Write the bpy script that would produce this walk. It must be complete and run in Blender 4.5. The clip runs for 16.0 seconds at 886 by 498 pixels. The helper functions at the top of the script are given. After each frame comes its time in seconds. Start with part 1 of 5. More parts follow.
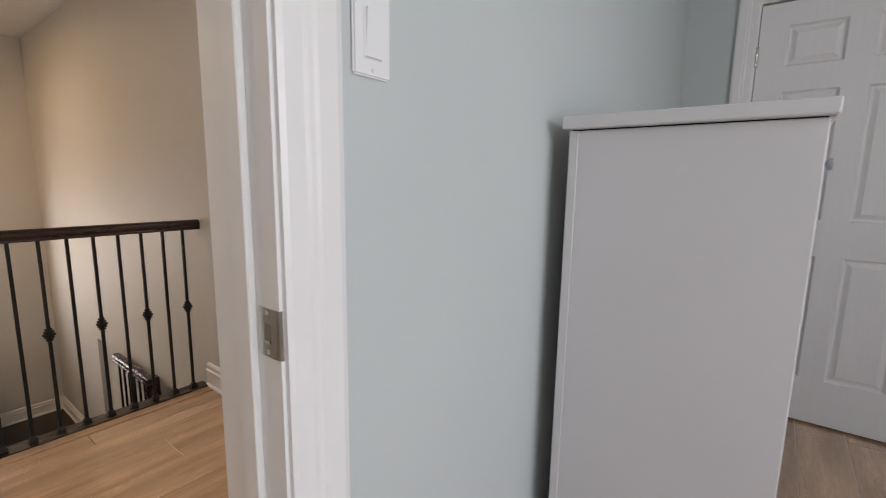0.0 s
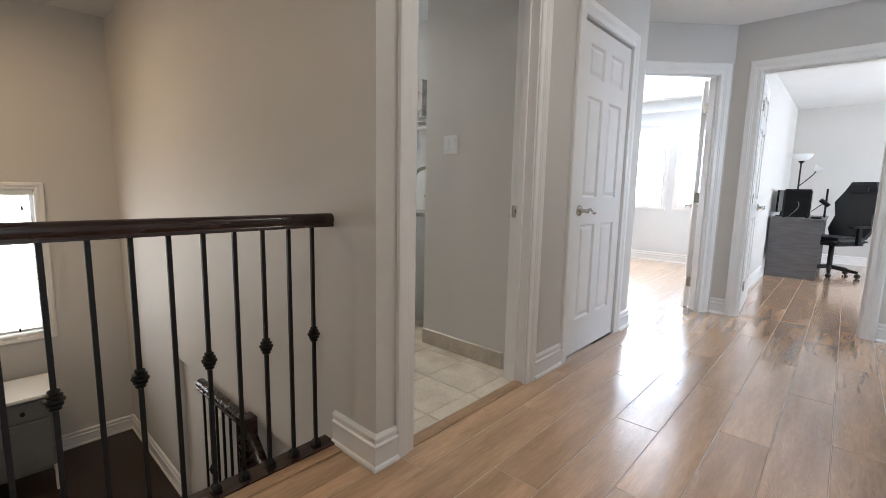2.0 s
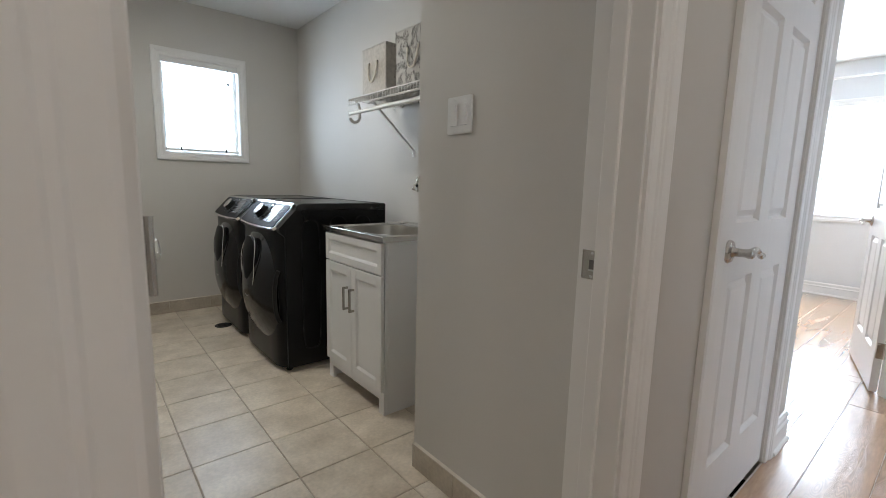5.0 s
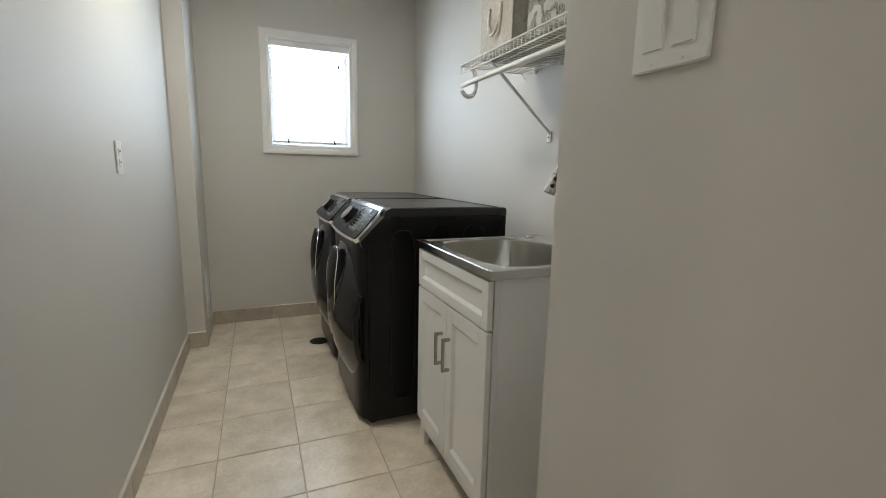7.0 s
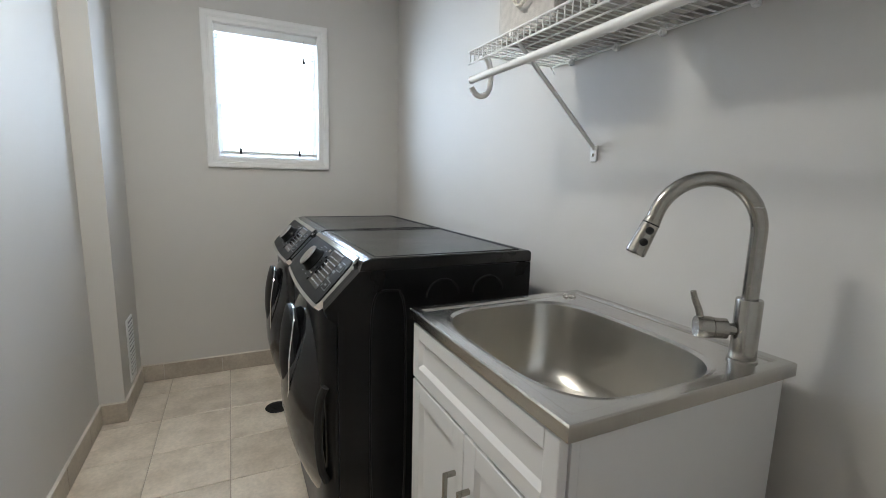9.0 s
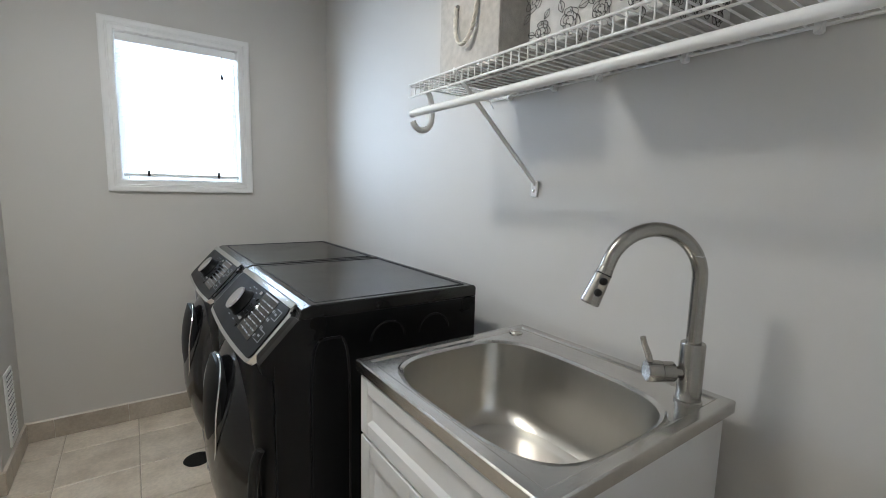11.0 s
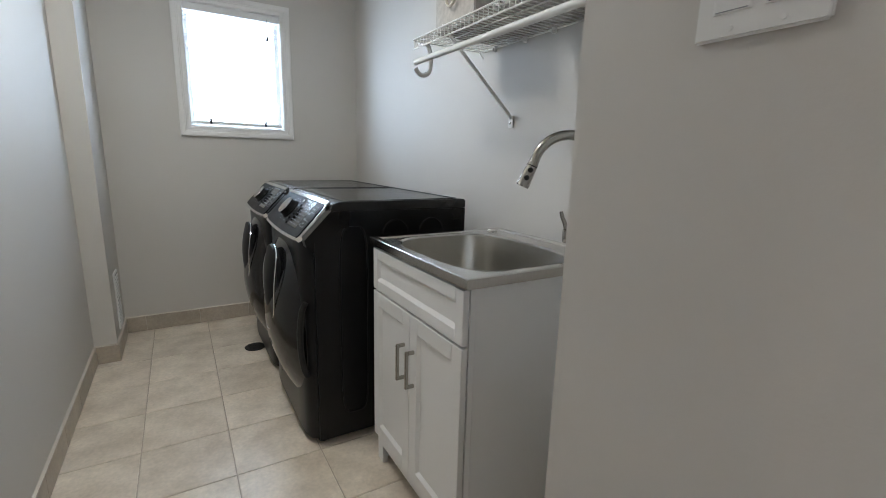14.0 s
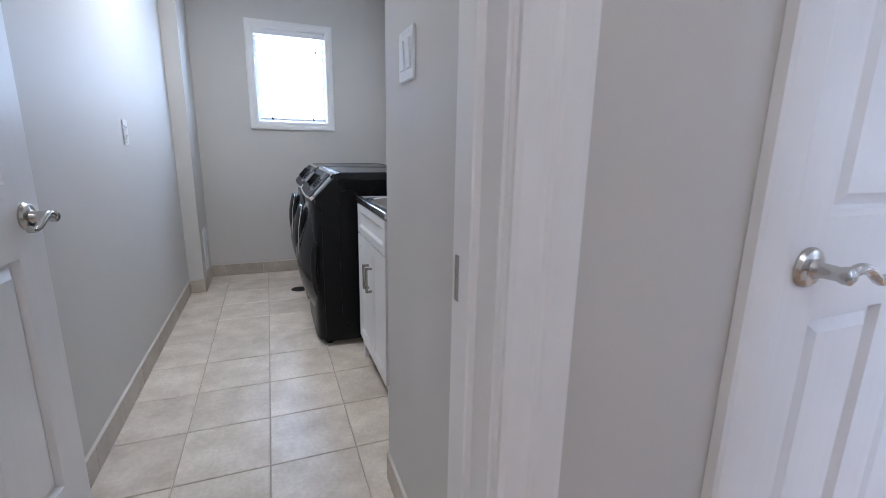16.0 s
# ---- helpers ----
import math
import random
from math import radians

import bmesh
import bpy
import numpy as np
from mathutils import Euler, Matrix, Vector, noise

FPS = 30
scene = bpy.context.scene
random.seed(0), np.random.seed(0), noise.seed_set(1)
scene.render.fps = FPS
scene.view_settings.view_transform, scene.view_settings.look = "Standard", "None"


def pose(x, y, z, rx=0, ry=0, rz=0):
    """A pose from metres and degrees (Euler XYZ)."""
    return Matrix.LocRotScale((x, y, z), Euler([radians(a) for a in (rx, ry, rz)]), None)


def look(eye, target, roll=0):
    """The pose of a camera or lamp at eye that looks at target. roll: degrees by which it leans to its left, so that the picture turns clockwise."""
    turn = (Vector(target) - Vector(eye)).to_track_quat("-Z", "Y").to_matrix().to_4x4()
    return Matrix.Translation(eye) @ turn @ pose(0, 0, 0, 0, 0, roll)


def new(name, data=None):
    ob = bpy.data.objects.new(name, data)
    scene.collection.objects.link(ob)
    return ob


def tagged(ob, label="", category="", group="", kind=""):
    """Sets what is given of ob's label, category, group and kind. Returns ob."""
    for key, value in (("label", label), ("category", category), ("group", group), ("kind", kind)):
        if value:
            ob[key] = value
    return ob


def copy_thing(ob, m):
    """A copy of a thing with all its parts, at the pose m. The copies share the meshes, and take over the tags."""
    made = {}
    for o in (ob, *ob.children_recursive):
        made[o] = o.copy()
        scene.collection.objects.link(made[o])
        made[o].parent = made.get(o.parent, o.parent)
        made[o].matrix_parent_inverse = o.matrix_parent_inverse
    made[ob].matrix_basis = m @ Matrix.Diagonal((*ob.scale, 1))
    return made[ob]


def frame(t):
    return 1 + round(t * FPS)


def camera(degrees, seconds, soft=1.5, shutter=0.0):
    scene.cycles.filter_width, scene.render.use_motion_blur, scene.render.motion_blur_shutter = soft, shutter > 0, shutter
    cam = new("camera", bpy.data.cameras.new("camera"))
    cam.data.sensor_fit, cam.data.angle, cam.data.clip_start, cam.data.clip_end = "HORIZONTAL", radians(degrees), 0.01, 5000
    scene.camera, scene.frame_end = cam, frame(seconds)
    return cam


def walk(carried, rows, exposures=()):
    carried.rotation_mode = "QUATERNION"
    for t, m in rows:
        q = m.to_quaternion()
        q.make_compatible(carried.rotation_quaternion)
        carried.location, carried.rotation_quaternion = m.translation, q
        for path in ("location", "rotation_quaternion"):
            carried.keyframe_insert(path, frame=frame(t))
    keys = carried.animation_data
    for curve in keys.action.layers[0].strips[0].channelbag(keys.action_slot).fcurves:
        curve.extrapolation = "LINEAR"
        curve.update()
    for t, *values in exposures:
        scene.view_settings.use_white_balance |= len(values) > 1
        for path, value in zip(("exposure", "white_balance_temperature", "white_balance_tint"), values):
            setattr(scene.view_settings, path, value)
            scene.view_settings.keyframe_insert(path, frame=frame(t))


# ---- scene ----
cam = camera(90.2, 16.0, soft=0.5, shutter=0.15)
PATH = [
    (0, (0.109, -2.23, 1.179), (1.687, -1.04, 0.871), 0.9),
    (0.5, (0.11, -1.994, 1.168), (1.598, -0.691, 0.872), 1.0),
    (1, (0.068, -1.68, 1.113), (1.541, -0.356, 0.84), 1.4),
    (1.2, (0.081, -1.574, 1.106), (1.551, -0.246, 0.832), 1.4),
    (1.5, (0.117, -1.458, 1.099), (1.583, -0.125, 0.824), 1.4),
    (2, (0.233, -1.212, 1.051), (1.7, 0.121, 0.781), 1.2),
    (2.5, (0.382, -1.028, 1.048), (1.852, 0.302, 0.788), 1.0),
    (3, (0.557, -0.857, 1.049), (2.028, 0.473, 0.792), 0.9),
    (5.5, (1.554, -0.318, 1.137), (2.687, 1.299, 0.817), 1.3),
    (6, (1.703, -0.169, 1.158), (2.666, 1.55, 0.816), 1.0),
    (6.5, (1.784, -0.003, 1.135), (2.601, 1.791, 0.797), 1.1),
    (7, (1.832, 0.2, 1.128), (2.596, 2.017, 0.787), 1.2),
    (7.5, (1.87, 0.365, 1.136), (2.629, 2.185, 0.802), 1.3),
    (8, (1.927, 0.557, 1.138), (2.683, 2.379, 0.804), 1.3),
    (8.5, (1.967, 0.674, 1.169), (2.738, 2.49, 0.842), 1.4),
    (9, (1.997, 0.793, 1.203), (2.852, 2.573, 0.89), 1.4),
    (9.5, (1.994, 0.86, 1.253), (2.986, 2.569, 0.944), 1.3),
    (12, (1.956, 0.874, 1.282), (3.11, 2.489, 1.031), 1.3),
    (12.5, (1.944, 0.807, 1.251), (3.092, 2.421, 0.976), 1.3),
    (13, (1.949, 0.715, 1.213), (3.052, 2.349, 0.878), 0.9),
    (13.5, (1.874, 0.594, 1.173), (2.944, 2.237, 0.783), 1.7),
    (14, (1.844, 0.404, 1.143), (2.852, 2.083, 0.739), 1.5),
    (14.5, (1.823, 0.181, 1.154), (2.761, 1.896, 0.732), 1.6),
    (15, (1.838, -0.058, 1.142), (2.685, 1.698, 0.699), 1.5),
    (15.5, (1.91, -0.258, 1.127), (2.651, 1.546, 0.682), 1.2),
    (16, (2.005, -0.425, 1.111), (2.716, 1.391, 0.667), 1.1),
]
# seconds, stops, kelvin, tint
EXPOSURE = [(0, 0.2, 6550, 16), (0.5, 0.25, 6450, 15), (1.0, 0.65, 5700, 12), (1.5, 0.25, 5900, 10), (2.0, 0.08, 5900, 10), (3.0, -0.22, 5800, 10), (5.5, -0.22, 6200, 10), (6.0, -0.15, 6500, 8), (6.5, -0.1, 6350, 8),
            (7.0, -0.05, 6200, 8), (7.5, 0.0, 6100, 9), (9.0, 0.15, 5800, 10), (12.5, 0.12, 5700, 10), (13.0, 0.0, 5750, 10), (13.5, -0.05, 5750, 10),
            (14.0, -0.05, 5750, 10), (14.5, 0.05, 5700, 10), (15.0, 0.2, 5500, 10), (15.5, 0.32, 5250, 12), (16, 0.25, 5150, 16)]
walk(cam, [(t, look(eye, target, roll)) for t, eye, target, roll in PATH], EXPOSURE)
L_LAUNDRY, L_STAIR, L_BED, L_BED2, L_OFFICE = 13, 12, 38, 128, 66
L_CEIL_LAUNDRY, L_CEIL_STAIR = 15.5, 17
L_PASSAGE_FILL = 16

# ---- world and light ----
world = bpy.data.worlds.new("sky")
scene.world = world
world.use_nodes = True
wn = world.node_tree.nodes
sky = wn.new("ShaderNodeTexSky")
sky.sky_type = 'NISHITA'
sky.sun_disc = False
sky.sun_elevation = radians(40)
sky.sun_rotation = radians(200)
world.node_tree.links.new(sky.outputs[0], wn["Background"].inputs[0])
wn["Background"].inputs[1].default_value = 0.1


def window_light(name, x, y, z, sx, sz, yaw, watts, colour=(1, 1, 1)):
    """Sky light standing in a window's opening; yaw 0 shines towards -Y."""
    data = bpy.data.lights.new(name, 'AREA')
    data.shape, data.size, data.size_y = 'RECTANGLE', sx, sz
    data.energy, data.color = watts, colour
    ob = new(name, data)
    ob.matrix_world = pose(x, y, z, 0, 0, yaw) @ pose(0, 0, 0, -90, 0, 0)
    return ob


window_light("laundry_daylight", 2.226, 3.80, 1.66, 0.56, 0.72, 0, L_LAUNDRY, (0.75, 0.88, 1))
window_light("stair_daylight", 0.25, 3.80, 0.38, 0.82, 1.18, 0, L_STAIR, (1, 0.96, 0.9))
window_light("bedroom_daylight", 0.2, -4.28, 1.45, 1.9, 1.4, 180, L_BED, (0.86, 0.93, 1))
window_light("far_bedroom_daylight", 7.73, 0.82, 1.43, 1.70, 1.14, -90, L_BED2, (0.82, 0.91, 1))
window_light("office_daylight", 7.4, -3.52, 1.45, 2.2, 1.4, 180, L_OFFICE, (0.88, 0.94, 1))
# Added light of an unseen passage window; brightens hall wall and closet door.
window_light("passage_fill_daylight", 4.1, -3.52, 1.45, 0.95, 1.4, 180, L_PASSAGE_FILL, (0.76, 0.87, 1))


def ceiling_glow(name, x, y, watts, radius, colour, z=2.372):
    """The light of a round ceiling fixture, shining down."""
    data = bpy.data.lights.new(name, 'AREA')
    data.shape, data.size = 'DISK', radius * 2
    data.energy, data.color = watts, colour
    ob = new(name, data)
    ob.location = (x, y, z)
    return ob


FIXTURES = ((1.78, 2.13, L_CEIL_LAUNDRY, (1, 0.93, 0.77)), (-0.12, 2.40, L_CEIL_STAIR, (1, 0.69, 0.37)))
for fx, fy, fw, fc in FIXTURES:
    ceiling_glow("ceiling_bulb", fx, fy, fw, 0.13, fc)
# East pot measured; two west ones unseen, added at even spacing for hall light.
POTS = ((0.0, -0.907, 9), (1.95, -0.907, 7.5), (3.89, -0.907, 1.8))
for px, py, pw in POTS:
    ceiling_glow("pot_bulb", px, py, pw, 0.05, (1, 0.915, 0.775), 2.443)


# ---- materials ----
def material(name, colour, rough=0.5, metal=0.0, vary=0.12, scale=3.0, stretch=(1, 1, 1), bump=0.0,
             bump_scale=60.0, coat=0.0, spec=0.5, rough_vary=0.08, per_object=0.0, second=None, fine=0.0):
    m = bpy.data.materials.new(name)
    m.use_nodes = True
    nt = m.node_tree
    n, l = nt.nodes, nt.links
    b = n["Principled BSDF"]
    b.inputs["Metallic"].default_value = metal
    b.inputs["Coat Weight"].default_value = coat
    b.inputs["Coat Roughness"].default_value = 0.08
    b.inputs["Specular IOR Level"].default_value = spec
    tc = n.new("ShaderNodeTexCoord")
    mp = n.new("ShaderNodeMapping")
    mp.inputs["Scale"].default_value = stretch
    l.new(tc.outputs["Object"], mp.inputs[0])
    info = n.new("ShaderNodeObjectInfo")
    if per_object:
        sh = n.new("ShaderNodeVectorMath")
        sh.operation = 'SCALE'
        sh.inputs[0].default_value = (37, 21, 13)
        l.new(info.outputs["Random"], sh.inputs["Scale"])
        l.new(sh.outputs[0], mp.inputs["Location"])
    big = n.new("ShaderNodeTexNoise")
    big.inputs["Scale"].default_value = scale
    big.inputs["Detail"].default_value = 6
    l.new(mp.outputs[0], big.inputs["Vector"])
    ramp = n.new("ShaderNodeValToRGB")
    ramp.color_ramp.elements[0].position = 0.3
    ramp.color_ramp.elements[1].position = 0.7
    dark = tuple(c * (1 - vary) for c in colour) if second is None else second
    ramp.color_ramp.elements[0].color = (*dark, 1)
    ramp.color_ramp.elements[1].color = (*[min(1, c * (1 + vary * 0.6)) for c in colour], 1)
    l.new(big.outputs[0], ramp.inputs[0])
    out = ramp.outputs[0]
    if fine:
        fn = n.new("ShaderNodeTexNoise")
        fn.inputs["Scale"].default_value = scale * 9
        fn.inputs["Detail"].default_value = 8
        l.new(mp.outputs[0], fn.inputs["Vector"])
        mr = n.new("ShaderNodeMapRange")
        mr.inputs[1].default_value, mr.inputs[2].default_value = 0.3, 0.7
        mr.inputs[3].default_value, mr.inputs[4].default_value = 1 - fine, 1 + fine * 0.6
        l.new(fn.outputs[0], mr.inputs[0])
        mx = n.new("ShaderNodeVectorMath")
        mx.operation = 'SCALE'
        l.new(out, mx.inputs[0])
        l.new(mr.outputs[0], mx.inputs["Scale"])
        out = mx.outputs[0]
    if per_object:
        mr = n.new("ShaderNodeMapRange")
        mr.inputs[3].default_value, mr.inputs[4].default_value = 1 - per_object, 1 + per_object
        l.new(info.outputs["Random"], mr.inputs[0])
        mx = n.new("ShaderNodeVectorMath")
        mx.operation = 'SCALE'
        l.new(out, mx.inputs[0])
        l.new(mr.outputs[0], mx.inputs["Scale"])
        out = mx.outputs[0]
    l.new(out, b.inputs["Base Color"])
    rr = n.new("ShaderNodeMapRange")
    rr.inputs[3].default_value, rr.inputs[4].default_value = max(0.02, rough - rough_vary), min(1, rough + rough_vary)
    l.new(big.outputs[0], rr.inputs[0])
    l.new(rr.outputs[0], b.inputs["Roughness"])
    if bump:
        bn = n.new("ShaderNodeTexNoise")
        bn.inputs["Scale"].default_value = bump_scale
        bn.inputs["Detail"].default_value = 4
        l.new(mp.outputs[0], bn.inputs["Vector"])
        bp = n.new("ShaderNodeBump")
        bp.inputs["Strength"].default_value = bump
        bp.inputs["Distance"].default_value = 0.002
        l.new(bn.outputs[0], bp.inputs["Height"])
        l.new(bp.outputs[0], b.inputs["Normal"])
    return m


M_WALL = material("greige_wall_paint", (0.605, 0.58, 0.545), 0.62, vary=0.03, scale=1.2, bump=0.12, bump_scale=220)
M_GREEN = material("pale_green_wall_paint", (0.53, 0.565, 0.55), 0.62, vary=0.03, scale=1.2, bump=0.12, bump_scale=220)
M_CEIL = material("ceiling_paint", (0.80, 0.79, 0.77), 0.8, vary=0.03, scale=2, bump=0.2, bump_scale=180)
M_TRIM = material("white_trim_paint", (0.80, 0.785, 0.765), 0.34, vary=0.03, scale=4, bump=0.04, bump_scale=120, rough_vary=0.02)
M_DOOR = material("white_door_paint", (0.80, 0.785, 0.77), 0.33, vary=0.02, scale=4, stretch=(14, 14, 1), bump=0.05, bump_scale=30, rough_vary=0.015)
M_PLANK = material("oak_laminate", (0.58, 0.365, 0.21), 0.20, vary=0.3, scale=1.6, stretch=(1.0, 7, 7), bump=0.05,
                   bump_scale=24, per_object=0.10, second=(0.42, 0.25, 0.135), fine=0.14, rough_vary=0.04, coat=1.0)
M_STRIP = material("oak_edge_strip", (0.46, 0.29, 0.17), 0.34, vary=0.3, scale=3, stretch=(1, 8, 8), bump=0.1, bump_scale=30, fine=0.2)


def add_cathedral_grain(m):
    """Pressed arch grain: contour lines of a stretched noise, in patches, as relief and a little tone."""
    nt = m.node_tree
    n, l = nt.nodes, nt.links
    b = n["Principled BSDF"]
    src = next(x for x in n if x.bl_idname == "ShaderNodeMapping")
    flat = n.new("ShaderNodeMapping")
    flat.inputs["Scale"].default_value = (0.9, 1.0, 1.0)
    l.new(src.outputs[0], flat.inputs[0])
    cont = n.new("ShaderNodeTexNoise")
    cont.inputs["Scale"].default_value = 1.7
    cont.inputs["Detail"].default_value = 1.2
    l.new(flat.outputs[0], cont.inputs["Vector"])
    times = n.new("ShaderNodeMath")
    times.operation = 'MULTIPLY'
    times.inputs[1].default_value = 420
    l.new(cont.outputs[0], times.inputs[0])
    wave = n.new("ShaderNodeMath")
    wave.operation = 'SINE'
    l.new(times.outputs[0], wave.inputs[0])
    mask = n.new("ShaderNodeTexNoise")
    mask.inputs["Scale"].default_value = 0.9
    l.new(flat.outputs[0], mask.inputs["Vector"])
    mr = n.new("ShaderNodeMapRange")
    mr.inputs[1].default_value, mr.inputs[2].default_value = 0.52, 0.60
    l.new(mask.outputs[0], mr.inputs[0])
    amp = n.new("ShaderNodeMath")
    amp.operation = 'MULTIPLY'
    l.new(wave.outputs[0], amp.inputs[0])
    l.new(mr.outputs[0], amp.inputs[1])
    bp = n.new("ShaderNodeBump")
    bp.inputs["Strength"].default_value = 0.55
    bp.inputs["Distance"].default_value = 0.0003
    l.new(amp.outputs[0], bp.inputs["Height"])
    old = b.inputs["Normal"].links[0].from_socket
    l.new(old, bp.inputs["Normal"])
    l.new(bp.outputs[0], b.inputs["Normal"])
    tone = n.new("ShaderNodeMapRange")
    tone.inputs[1].default_value, tone.inputs[2].default_value = -1, 1
    tone.inputs[3].default_value, tone.inputs[4].default_value = 0.80, 1.05
    l.new(amp.outputs[0], tone.inputs[0])
    col = b.inputs["Base Color"].links[0].from_socket
    mx = n.new("ShaderNodeVectorMath")
    mx.operation = 'SCALE'
    l.new(col, mx.inputs[0])
    l.new(tone.outputs[0], mx.inputs["Scale"])
    l.new(mx.outputs[0], b.inputs["Base Color"])


add_cathedral_grain(M_PLANK)
M_PLANK.node_tree.nodes["Principled BSDF"].inputs["Coat Roughness"].default_value = 0.15
M_PLANK.node_tree.nodes["Principled BSDF"].inputs["Coat IOR"].default_value = 1.7
M_SUB = material("plank_joint", (0.58, 0.49, 0.40), 0.9)
M_TILE = material("beige_ceramic_tile", (0.70, 0.625, 0.525), 0.34, vary=0.2, scale=8, bump=0.06, bump_scale=40,
                  per_object=0.07, second=(0.58, 0.495, 0.395), fine=0.10)
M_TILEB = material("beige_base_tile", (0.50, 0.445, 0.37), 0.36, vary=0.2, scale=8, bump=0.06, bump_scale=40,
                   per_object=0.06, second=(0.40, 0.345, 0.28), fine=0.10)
M_GROUT = material("grout", (0.50, 0.43, 0.35), 0.9, vary=0.15, scale=20)
M_CAULK = material("white_caulk", (0.62, 0.57, 0.50), 0.6)
M_IRON = material("black_iron", (0.009, 0.008, 0.0075), 0.5, spec=0.3, vary=0.3, scale=30, bump=0.1, bump_scale=90)
M_WALNUT = material("dark_stained_wood", (0.024, 0.010, 0.0075), 0.27, vary=0.4, scale=5, stretch=(1, 6, 6), coat=0.15, bump=0.05, bump_scale=50)
M_DARKFLOOR = material("dark_landing_wood", (0.03, 0.017, 0.012), 0.35, vary=0.4, scale=3, stretch=(1, 8, 1), bump=0.06, bump_scale=40)
M_NICKEL = material("satin_nickel", (0.56, 0.54, 0.50), 0.25, 1.0, vary=0.06, scale=20)
M_STEEL = material("brushed_stainless_steel", (0.62, 0.60, 0.57), 0.22, 1.0, vary=0.04, scale=30, stretch=(8, 1, 1), bump=0.03, bump_scale=160, rough_vary=0.04)
M_BOWL = material("brushed_steel_bowl", (0.56, 0.535, 0.49), 0.30, 1.0, vary=0.02, scale=10, stretch=(4, 4, 1), rough_vary=0.02)
bowl_node = M_BOWL.node_tree.nodes["Principled BSDF"]
brushing = M_BOWL.node_tree.nodes.new("ShaderNodeTangent")
brushing.direction_type, brushing.axis = 'RADIAL', 'Z'
M_BOWL.node_tree.links.new(brushing.outputs[0], bowl_node.inputs["Tangent"])
bowl_node.inputs["Anisotropic"].default_value = 0.55
bowl_node.inputs["Anisotropic Rotation"].default_value = 0.25
M_FAUCET = material("brushed_faucet_nickel", (0.40, 0.38, 0.345), 0.24, 1.0, vary=0.06, scale=20, stretch=(1, 1, 6), bump=0.02, bump_scale=200)
M_BOWLFLOOR = material("dished_steel", (0.62, 0.60, 0.57), 0.42, 1.0, vary=0.03, scale=10, rough_vary=0.03)
M_CHROME = material("chrome", (0.78, 0.79, 0.80), 0.08, 1.0, vary=0.03, rough_vary=0.02)
M_GRAPHITE = material("graphite_enamel", (0.0065, 0.0067, 0.0072), 0.28, 0.0, vary=0.15, scale=5, spec=0.24, bump=0.02, bump_scale=150, rough_vary=0.02)
M_LID = material("satin_dark_lid", (0.016, 0.016, 0.0165), 0.22, vary=0.15, scale=5, spec=0.5, bump=0.02, bump_scale=150)
M_GLOSSBLACK = material("gloss_black_plastic", (0.007, 0.007, 0.008), 0.14, vary=0.2, scale=6, coat=0.2)
M_PALE = material("pale_wall_paint", (0.70, 0.71, 0.715), 0.62, vary=0.03, scale=1.2, bump=0.12, bump_scale=220)
M_PANELBLACK = material("control_panel_black", (0.008, 0.0083, 0.009), 0.40, spec=0.14, vary=0.2, scale=8)
M_GREYPRINT = material("grey_print", (0.30, 0.31, 0.33), 0.5)
M_DARKHOLE = material("grey_latch_hole", (0.16, 0.15, 0.14), 0.6)
M_CAB = material("white_cabinet_paint", (0.78, 0.775, 0.77), 0.38, vary=0.02, scale=3, bump=0.03, bump_scale=90)
M_WIRE = material("white_coated_wire", (0.80, 0.79, 0.77), 0.35, vary=0.04, scale=9)
M_LINEN = material("grey_linen", (0.52, 0.49, 0.45), 0.9, vary=0.15, scale=50, bump=0.5, bump_scale=260, spec=0.15)
M_FLORAL = material("pale_printed_fabric", (0.58, 0.56, 0.53), 0.9, vary=0.1, scale=40, bump=0.4, bump_scale=260, spec=0.15)
M_INK = material("grey_ink", (0.09, 0.085, 0.08), 0.8)
M_ROPE = material("cream_rope", (0.72, 0.68, 0.60), 0.9, vary=0.2, scale=80, bump=0.4, bump_scale=200)
M_PLATE = material("white_plastic_plate", (0.80, 0.80, 0.79), 0.32, vary=0.02)
M_DRESSER = material("white_laminate", (0.61, 0.605, 0.61), 0.42, vary=0.02, scale=3, bump=0.03, bump_scale=80)
M_BLIND = material("white_blind_slat", (0.82, 0.82, 0.82), 0.5, vary=0.02)
M_BLIND.node_tree.nodes["Principled BSDF"].inputs["Transmission Weight"].default_value = 0.35
M_DESK = material("grey_wood_grain_laminate", (0.12, 0.118, 0.122), 0.5, vary=0.25, scale=5, stretch=(1, 1, 10), bump=0.06, bump_scale=40)
M_BLACKFAB = material("black_upholstery", (0.012, 0.012, 0.013), 0.6, vary=0.3, scale=10, bump=0.1, bump_scale=80)
M_SHADE = material("frosted_white_glass", (0.75, 0.75, 0.74), 0.4, vary=0.03)
M_OLDWHITE = material("cream_painted_wood", (0.68, 0.65, 0.60), 0.45, vary=0.05, scale=5, bump=0.05, bump_scale=60)
M_GREYPAINT = material("grey_painted_wood", (0.15, 0.15, 0.145), 0.5, vary=0.1, scale=6, bump=0.05, bump_scale=60)
# Black for rubber parts, also coloured-in shade of narrow gaps.
M_DARKGAP = material("black_rubber_and_gap_shade", (0.01, 0.01, 0.01), 0.7)
M_CURTAIN = material("grey_curtain", (0.42, 0.41, 0.40), 0.9, vary=0.1, scale=12, bump=0.2, bump_scale=200)


def glass_material():
    m = bpy.data.materials.new("window_glass")
    m.use_nodes = True
    b = m.node_tree.nodes["Principled BSDF"]
    b.inputs["Base Color"].default_value = (1, 1, 1, 1)
    b.inputs["Roughness"].default_value = 0.01
    b.inputs["Transmission Weight"].default_value = 1
    b.inputs["IOR"].default_value = 1.02
    return m


